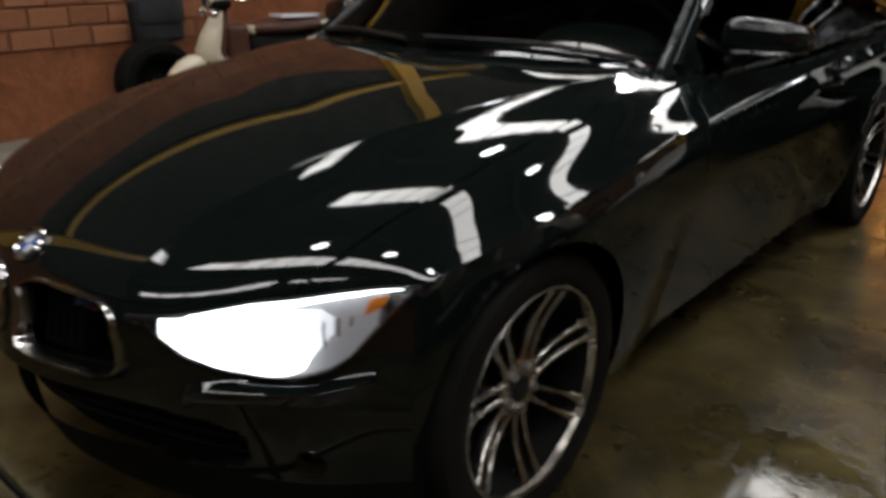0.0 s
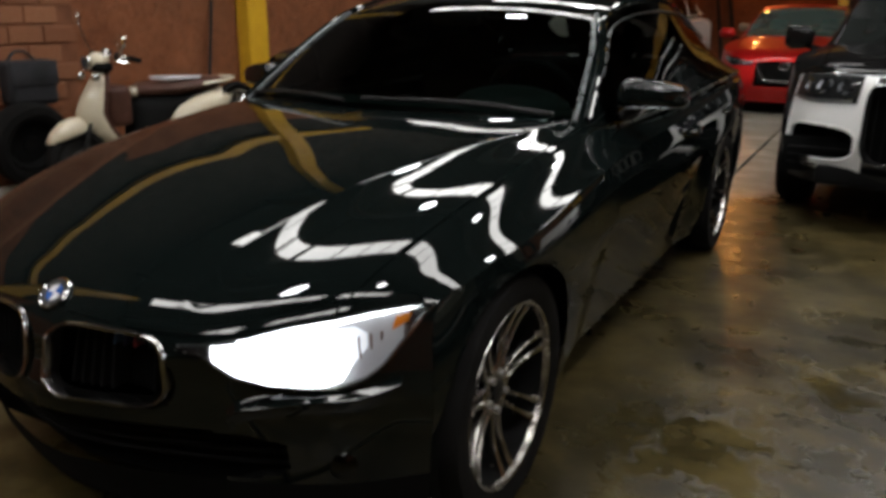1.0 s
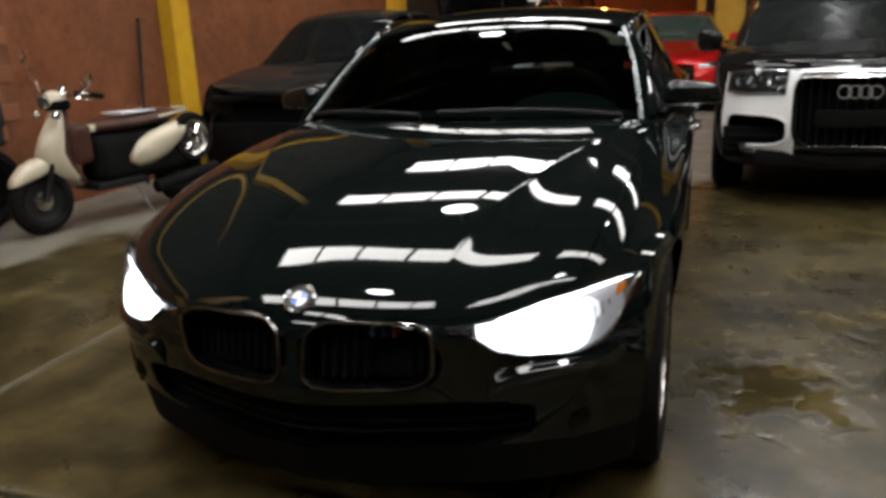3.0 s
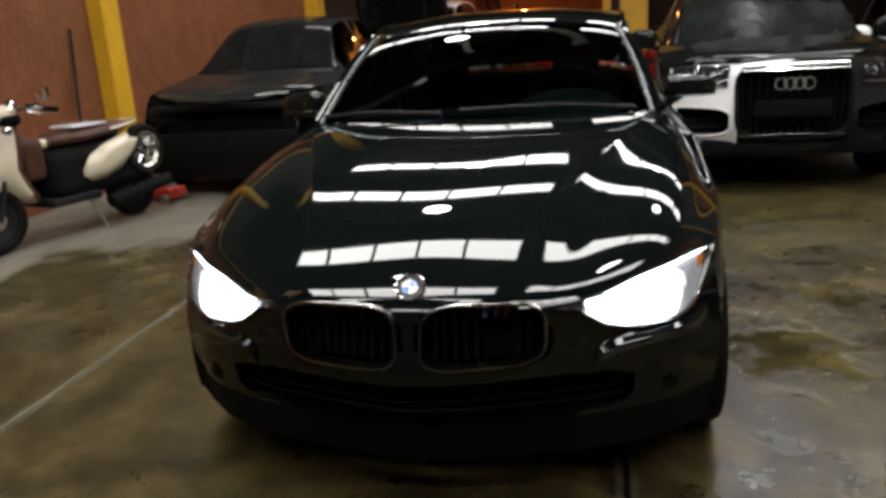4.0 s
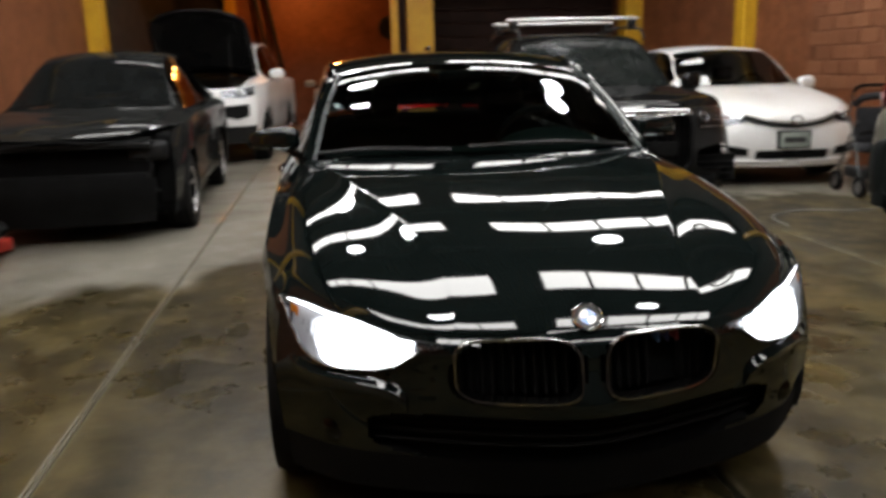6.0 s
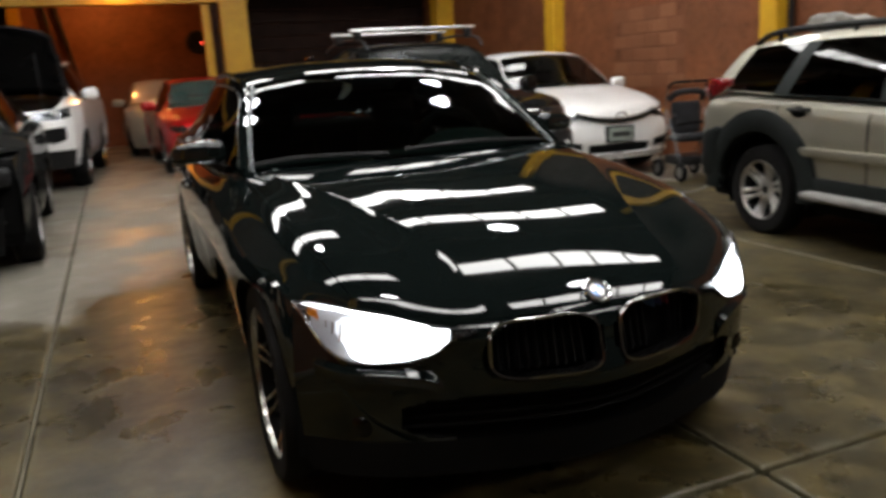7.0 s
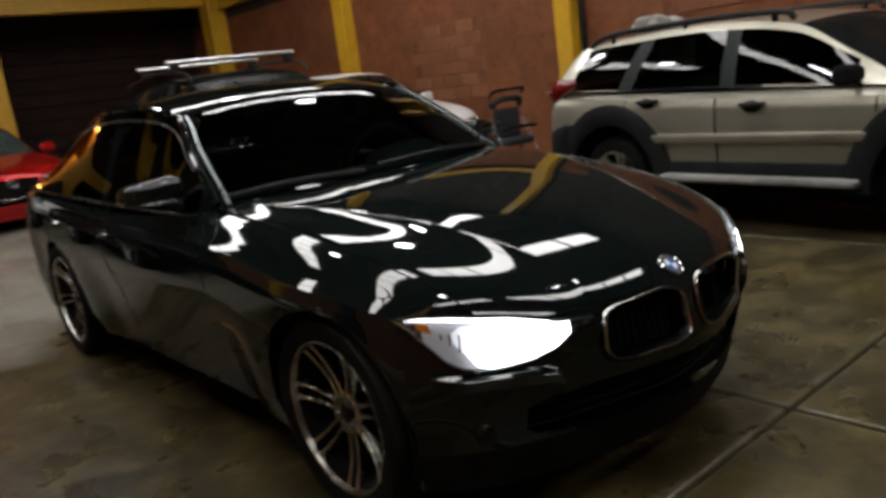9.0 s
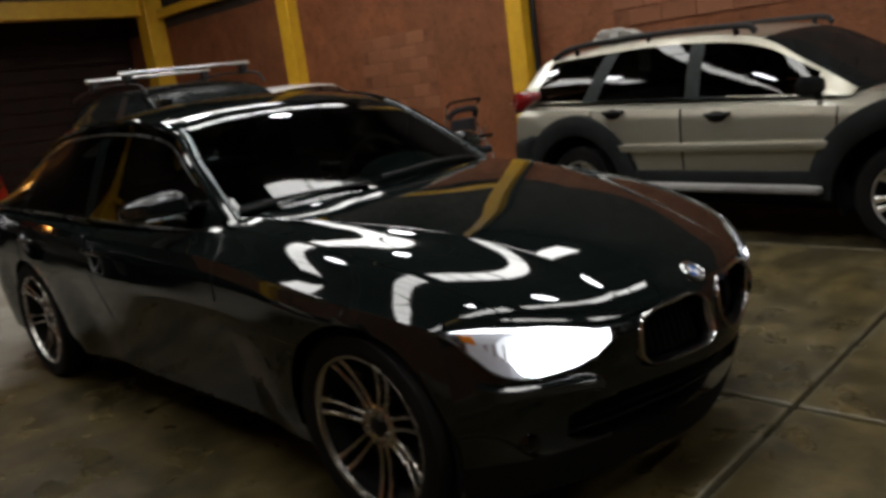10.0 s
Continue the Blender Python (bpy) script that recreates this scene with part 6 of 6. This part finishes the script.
def open_hood_suv():
    root = car_root("white_suv", "white sport-utility car with its hood propped open", (-2.56, 9.80, 0), -4)
    s = spec(L=4.45, W=0.93, gc=0.34, zm=0.64, zb=0.90, ze=1.11, rise=0.06, lip=0.75, yc=1.25, zc=1.28, zbelt=1.24, yd=4.2, zd=1.26, seams=(1.42, 2.45, 3.35), axles=(0.90, 3.56), zw=0.375, arch=0.43, bow=0.85, holes=((1.35, 2.2, 0.0, 1.0),),
             belt_y=(1.3, 2.5, 4.2), belt_z=(1.20, 1.23, 1.28), panes=((1.58, 2.38), (2.5, 3.26), (3.36, 3.9)), pillar=(2.25, 2.65),
             cabin=((1.23, 1.25, 0.73, 0.14, 0.012), (1.6, 1.50, 0.68, 0.08, 0.03), (1.95, 1.72, 0.61, 0.05, 0.04), (2.5, 1.82, 0.62, 0, 0.04), (3.2, 1.81, 0.61, 0, 0.04), (3.95, 1.72, 0.57, -0.03, 0.045), (4.3, 1.30, 0.66, 0.03, 0.02)))
    parts, ctrl, up, GS = car_shell(root, s, M["white"], hood=False)
    wheels(root, "suv_spoke_b", s, 0.375, 0.235, 0.235, 5, 0.0, 0.045, M["alloy"])
    mirror_pair(root, s, 1.0, 1.56, 1.28, M["white"], (0.11, 0.08, 0.09))
    # raised hood, hinged at the cowl
    us, vs = np.linspace(3.05, 5.9, 16), np.linspace(0, 2.25, 9)
    H = surf(ctrl, us, vs)
    hinge = np.array([0, 1.22, 1.25])
    a = radians(-66)
    rel = H - hinge
    y, z = rel[..., 1] * math.cos(a) - rel[..., 2] * math.sin(a), rel[..., 1] * math.sin(a) + rel[..., 2] * math.cos(a)
    H = np.stack([rel[..., 0], y, z], -1) + hinge
    solid_sheet("hood", *sheet(H), 0.03, M["primer"], root, "raised hood showing its dark underside")
    part("prop_rod", rod(bmesh.new(), (0.50, 0.42, 1.0), (0.45, 0.72, 1.86), 0.006, 8), M["plastic"], root)
    part("engine_bay", boxed((-0.62, 0.30, 0.50), (0.62, 1.20, 0.98), 0.03), M["void"], root)
    part("engine_cover", boxed((-0.30, 0.50, 0.98), (0.28, 0.98, 1.07), 0.04, 3), M["plastic"], root)
    part("battery", boxed((0.36, 0.6, 0.98), (0.56, 0.85, 1.09), 0.015), M["plastic"], root)
    part("slam_panel", boxed((-0.60, 0.22, 1.03), (0.60, 0.32, 1.08), 0.015), M["plastic"], root)
    low = lambda a: float(np.interp(a, [0, 0.5, 1], [2.3, 2.25, 2.4]))
    high = lambda a: float(np.interp(a, [0, 0.5, 1], [2.85, 2.95, 2.99]))
    lamp_pair(root, ctrl, 1.1, 2.95, low, high, M["steel"], "unlit clear headlight")
    g = part("grille", boxed((-0.42, 0.06, 0.75), (0.42, 0.14, 0.94), 0.02), M["void"], root)
    for k in range(3):
        part("slat", boxed((-0.41, 0.03, 0.785 + 0.05 * k), (0.41, 0.07, 0.805 + 0.05 * k), 0.006), M["plastic"], g)
    for side in (1, -1):
        v, f = patch(ctrl, 1.05, 2.45, lambda a: 1.06 + 0.16 * abs(2 * a - 1), lambda a: 1.78 + 0.10 * a, 0.004, 4, 12, side)
        solid_sheet("side_intake", v, f, 0.0, M["void"], root, "black side intake")


def beige_car():
    root = car_root("beige_car", "small car under a dull beige cover in the rear bay", (-0.12, 14.55, 0), 0)
    s = spec(L=3.75, W=0.85, gc=0.2, zm=0.4, zb=0.58, ze=0.75, yc=1.0, zc=1.02, zbelt=1.02, yd=3.55, zd=1.05, seams=(1.2, 2.3, 3.0), axles=(0.75, 3.1), zw=0.30, arch=0.34, fine=6, bow=0.9,
             belt_y=(1.1, 2.4, 3.6), belt_z=(0.98, 1.0, 1.04), panes=((1.3, 2.2), (2.3, 3.0)), pillar=(2.1, 2.4),
             cabin=((0.98, 1.03, 0.69, 0.15, 0.012), (1.38, 1.26, 0.63, 0.08, 0.035), (1.72, 1.42, 0.56, 0.05, 0.042), (2.2, 1.49, 0.57, 0, 0.045), (2.7, 1.48, 0.565, 0, 0.045), (3.2, 1.41, 0.53, -0.04, 0.045), (3.6, 1.08, 0.63, 0.04, 0.03)))
    s["screen"] = M["beige"]
    car_shell(root, s, M["beige"], glass=M["beige"])
    wheels(root, "small_spoke", s, 0.30, 0.19, 0.19, 6, 0.0, 0.035, M["steel"])
    mirror_pair(root, s, 0.93, 1.4, 1.05, M["beige"])


silver_wagon()
white_nose_suv()
white_sedan()
red_hatch()
grey_wreck()
open_hood_suv()
beige_car()


# ---- scooter ----


def scooter():
    root = thing("scooter", "cream and brown retro motor scooter leaning on its stand", "scooter", "", (-3.524, 2.742, 0.0), -13.4)
    wheel_y = (0.0, 1.22)
    for n, y in enumerate(wheel_y):
        w = part("wheel", revolve([(-0.03, 0.14), (-0.035, 0.15), (0.035, 0.15), (0.03, 0.14), (0.012, 0.05), (0.03, 0.04), (0.03, 0.001)], 28), M["plastic"], root, m=pose(0, y, 0.24))
        part("hub_cap", revolve([(0.02, 0.075), (0.038, 0.065), (0.045, 0.03), (0.05, 0.001)], 20), M["alloy"], w, "dull bright hub cap")
        part("tyre", revolve([(-0.035, 0.145), (-0.055, 0.18), (-0.045, 0.22), (0, 0.238), (0.045, 0.22), (0.055, 0.18), (0.035, 0.145)], 32), M["rubber"], w)
    # bullet-shaped front mudguard
    P = []
    for y, z, w, h in ((-0.21, 0.40, 0.010, 0.02), (-0.18, 0.415, 0.045, 0.05), (-0.11, 0.45, 0.066, 0.08), (-0.03, 0.475, 0.070, 0.09), (0.05, 0.49, 0.056, 0.075), (0.11, 0.50, 0.02, 0.035)):
        P.append([(w * math.cos(a), y, z - 0.02 + h * math.sin(a)) for a in np.radians(np.linspace(-25, 205, 17))])
    solid_sheet("front_mudguard", *sheet(np.array(P), None, False), 0.006, M["cream"], root, "cream bullet-shaped front mudguard")
    part("fork", rod(rod(bmesh.new(), (0.07, 0.0, 0.24), (0.05, 0.14, 0.62), 0.016), (-0.07, 0.0, 0.24), (-0.05, 0.14, 0.62), 0.016), M["plastic"], root)
    # leg shield
    P = []
    for y, z, w, c in ((0.20, 0.88, 0.045, 0.03), (0.15, 0.80, 0.075, 0.06), (0.07, 0.68, 0.105, 0.10), (0.02, 0.57, 0.115, 0.12), (0.05, 0.47, 0.110, 0.13), (0.15, 0.38, 0.085, 0.10), (0.27, 0.31, 0.05, 0.04)):
        P.append([(w * t, y + c * t * t * 1.2, z) for t in np.linspace(-1, 1, 11)])
    P = np.array(P)
    solid_sheet("leg_shield", *sheet(P, None, False), 0.012, M["cream"], root, "cream leg shield")
    solid_sheet("shield_lining", *sheet(P * (0.95, 1, 1) + (0, 0.04, -0.01), None, False), 0.03, M["brown"], root, "brown inner panel")
    part("glove_box", boxed((-0.13, 0.22, 0.46), (0.13, 0.40, 0.76), 0.05, 3), M["brown"], root, "brown glove box")
    part("floorboard", boxed((-0.16, 0.36, 0.25), (0.16, 0.80, 0.31), 0.02), M["plastic"], root)
    bm = boxed((-0.15, 0.40, 0.28), (0.15, 1.36, 0.66), 0.10, 5)
    part("engine_cover", bm, M["void"], root)
    for side in (1, -1):
        P = []
        for y, z0, z1, x in ((0.66, 0.42, 0.48, 0.16), (0.73, 0.38, 0.56, 0.19), (0.86, 0.39, 0.63, 0.205), (1.02, 0.44, 0.67, 0.20), (1.17, 0.52, 0.69, 0.165), (1.27, 0.60, 0.68, 0.12)):
            P.append([(side * (x - 0.05 * abs(2 * t - 1) ** 2.5), y, z0 + (z1 - z0) * t) for t in np.linspace(0, 1, 8)])
        solid_sheet("side_panel", *sheet(np.array(P), None, False), 0.012, M["cream"], root, "cream rounded side panel")
    P = []
    for y, z, w, h in ((0.45, 0.70, 0.07, 0.04), (0.52, 0.71, 0.12, 0.06), (0.75, 0.715, 0.15, 0.065), (1.0, 0.73, 0.15, 0.06), (1.18, 0.745, 0.11, 0.045), (1.26, 0.74, 0.05, 0.02)):
        P.append([(w * math.cos(a), y, z + h * math.sin(a)) for a in np.linspace(0, 2 * math.pi, 17)])
    place("seat", mesh_from("seat", *sheet(np.array(P), None, False)), M["brown"], root, "brown quilted seat")
    part("seat_cloth", boxed((-0.12, 0.66, 0.780), (0.12, 0.98, 0.800), 0.006), M["badge_white"], root, "white cloth on the seat")
    part("grab_rail", tube([(0.14, 0.98, 0.735), (0.15, 1.2, 0.76), (0.0, 1.34, 0.77), (-0.15, 1.2, 0.76), (-0.14, 0.98, 0.735)], 0.012, 5, 8), M["cream"], root)
    # chrome disc with fins inside its tyre, behind the side panel
    at = pose(0.13, 1.28, 0.535, 0, 0, -4)
    part("spare_tyre", revolve([(-0.03, 0.150), (-0.05, 0.18), (0, 0.205), (0.05, 0.18), (0.03, 0.150)], 26), M["rubber"], root, m=at)
    rim = part("spare_rim", revolve([(0.02, 0.152), (0.04, 0.145), (0.03, 0.125), (0.012, 0.115), (0.012, 0.045), (0.03, 0.04), (0.035, 0.001)], 30), M["alloy"], root, "bright finned ring of the spare wheel", m=at)
    for k in range(10):
        fin = boxed((0.013, -0.009, 0.045), (0.028, 0.009, 0.120), 0.004, 1)
        part("fin", fin, M["chrome"], rim, m=pose(0, 0, 0, 36 * k, 0, 0))
    part("seat_nose", boxed((-0.075, 0.42, 0.665), (0.075, 0.50, 0.735), 0.03, 3), M["cream"], root, "cream front end of the seat")
    bm = bmesh.new()
    ball(bm, (0, 0.22, 0.93), (0.075, 0.085, 0.07), 16)
    part("headlight", bm, M["cream"], root, "cream headlight cowl")
    part("headlight_rim", revolve([(0.0, 0.055), (-0.015, 0.06), (-0.025, 0.05), (-0.025, 0.001)], 24), M["chrome"], root, m=pose(0, 0.145, 0.93, 0, 0, 90))
    part("speedometer", rod(bmesh.new(), (0, 0.27, 0.965), (0, 0.30, 1.015), 0.05, 18, 0.04), M["chrome"], root, "round chrome speedometer")
    part("cowl_skirt", boxed((-0.09, 0.16, 0.86), (0.09, 0.30, 0.93), 0.03, 3), M["void"], root, "dark cowl under the handlebar")
    part("handlebar", tube([(0.34, 0.36, 0.95), (0.22, 0.28, 0.975), (0, 0.25, 0.96), (-0.22, 0.28, 0.975), (-0.34, 0.36, 0.95)], 0.014, 5, 8), M["chrome"], root)
    for side in (1, -1):
        part("grip", rod(bmesh.new(), (side * 0.24, 0.295, 0.972), (side * 0.36, 0.37, 0.947), 0.019, 10), M["rubber"], root)
        tip = Vector((0.46, 0.20, 1.05)) if side > 0 else Vector((-0.44, 0.30, 1.21))
        part("mirror_stem", tube([(side * 0.22, 0.28, 0.975), tuple(tip * 0.6 + Vector((side * 0.09, 0.11, 0.385))), tuple(tip)], 0.007, 5, 6), M["chrome"], root)
        part("mirror", revolve([(0.0, 0.001), (0.0, 0.05), (0.015, 0.055), (0.03, 0.035), (0.035, 0.001)], 20), M["chrome"], root, m=Matrix.Translation(tip + Vector((0, 0, 0.03))) @ pose(0, 0, 0, 0, 0, -90))
        part("brake_lever", tube([(side * 0.17, 0.25, 0.965), (side * 0.24, 0.22, 0.955), (side * 0.34, 0.30, 0.93)], 0.006, 5, 6), M["chrome"], root, "chrome brake lever")
        part("switch_block", boxed((side * 0.20 - 0.025, 0.26, 0.95), (side * 0.20 + 0.025, 0.31, 1.0), 0.012, 2), M["plastic"], root)
        bm = bmesh.new()
        ball(bm, (side * 0.12, 0.14, 0.83), (0.03, 0.035, 0.03), 10)
        part("turn_signal", bm, M["chrome"], root)
    part("exhaust", rod(bmesh.new(), (0.17, 0.85, 0.20), (0.20, 1.45, 0.27), 0.05, 14), M["void"], root)
    part("stand", rod(bmesh.new(), (0.08, 0.72, 0.28), (0.16, 0.80, 0.0), 0.012), M["steel"], root)


scooter()

# ---- small things on the floor ----
jack = thing("floor_jack", "low worn red trolley jack on the floor behind the scooter", "jack", "", (-3.40, 4.50, 0.0), 75)
bm = boxed((-0.10, -0.30, 0.03), (0.10, 0.28, 0.13), 0.02, 2)
part("frame", bm, M["redpaint"], jack)
part("saddle", rod(bmesh.new(), (0, -0.22, 0.12), (0, -0.22, 0.16), 0.05, 16), M["steel"], jack)
for x in (-0.11, 0.11):
    for y in (-0.24, 0.22):
        part("wheel", rod(bmesh.new(), (x - 0.02, y, 0.04), (x + 0.02, y, 0.04), 0.04, 16), M["steel"], jack)
part("handle_socket", rod(bmesh.new(), (0, 0.24, 0.10), (0, 0.36, 0.20), 0.025, 12), M["plastic"], jack)


def push_chair():
    root = thing("pushchair", "folded dark pushchair with small wheels by the wall", "pushchair", "", (4.58, 5.20, 0), -12)
    for x in (-0.22, 0.22):
        part("side_tube", tube([(x, -0.25, 0.12), (x, -0.1, 0.45), (x, 0.1, 0.75), (x, 0.05, 1.0)], 0.010, 5, 8), M["satin"], root)
        part("rear_leg", tube([(x, 0.28, 0.12), (x, 0.1, 0.5), (x, -0.08, 0.72)], 0.010, 5, 8), M["satin"], root)
        part("grip", tube([(x, 0.05, 1.0), (x * 0.95, -0.02, 1.04), (x * 0.7, -0.06, 1.05), (x * 0.05, -0.065, 1.052)], 0.016, 4, 8), M["rubber"], root)
        for y in (-0.25, 0.28):
            w = part("wheel", revolve([(-0.02, 0.06), (-0.03, 0.09), (0, 0.105), (0.03, 0.09), (0.02, 0.06)], 24), M["rubber"], root, m=pose(x, y, 0.105))
            part("hub", revolve([(-0.02, 0.001), (-0.02, 0.06), (0.02, 0.06), (0.02, 0.001)], 18), M["steel"], w)
    part("seat", boxed((-0.20, -0.18, 0.42), (0.20, 0.10, 0.50), 0.03, 3), M["seat"], root, "dark fabric seat")
    part("back", boxed((-0.17, 0.04, 0.50), (0.17, 0.12, 0.84), 0.03, 3), M["seat"], root, "dark fabric back")
    part("folded_hood", tube([(-0.19, 0.08, 0.86), (-0.15, 0.02, 0.93), (0.0, -0.01, 0.95), (0.15, 0.02, 0.93), (0.19, 0.08, 0.86)], 0.035, 5, 8), M["seat"], root, "folded dark fabric hood")
    part("bumper_bar", tube([(-0.20, -0.12, 0.60), (-0.15, -0.26, 0.63), (0.15, -0.26, 0.63), (0.20, -0.12, 0.60)], 0.016, 5, 8), M["rubber"], root)
    part("cross_brace", rod(bmesh.new(), (-0.22, 0.1, 0.42), (0.22, 0.1, 0.62), 0.01), M["plastic"], root)
    part("basket", boxed((-0.19, -0.15, 0.16), (0.19, 0.2, 0.26), 0.02), M["plastic"], root)


push_chair()

hose = tube([(2.95, 3.95, 0.008), (3.05, 4.35, 0.008), (3.45, 4.55, 0.008), (3.95, 4.42, 0.008), (4.35, 4.62, 0.008)], 0.008, 8, 8)
tagged(part("hose", hose, M["step"]), "thin grey hose lying loose on the concrete floor", "hose")

# black bag on the wall and a worn tyre under it, behind the scooter
bag = thing("shoulder_bag", "black fabric bag hanging on the red-brown wall", "bag", "", (-4.13, 2.83, 0.76))
part("pouch", boxed((-0.085, -0.20, -0.17), (0.085, 0.20, 0.17), 0.05, 4), M["seat"], bag)
part("flap", boxed((0.08, -0.19, -0.02), (0.10, 0.19, 0.165), 0.008), M["seat"], bag)
part("strap", tube([(-0.05, -0.12, 0.15), (-0.07, -0.05, 0.22), (-0.075, 0.0, 0.23), (-0.07, 0.05, 0.22), (-0.05, 0.12, 0.15)], 0.012, 6, 6), M["plastic"], bag)
spare = tagged(new("spare_tyre"), "worn black tyre leaning on the wall behind the scooter", "tyre")
spare.matrix_basis = pose(-4.06, 2.72, 0.318, 0, 12, 0)
part("tyre", revolve([(-0.07, 0.20), (-0.095, 0.25), (-0.085, 0.30), (-0.03, 0.318), (0.03, 0.318), (0.085, 0.30), (0.095, 0.25), (0.07, 0.20)], 40), M["rubber"], spare)
part("rim", revolve([(0.05, 0.205), (0.06, 0.19), (0.0, 0.16), (0.0, 0.06), (0.02, 0.05), (0.02, 0.001)], 32), M["void"], spare, "rusty dark steel rim")
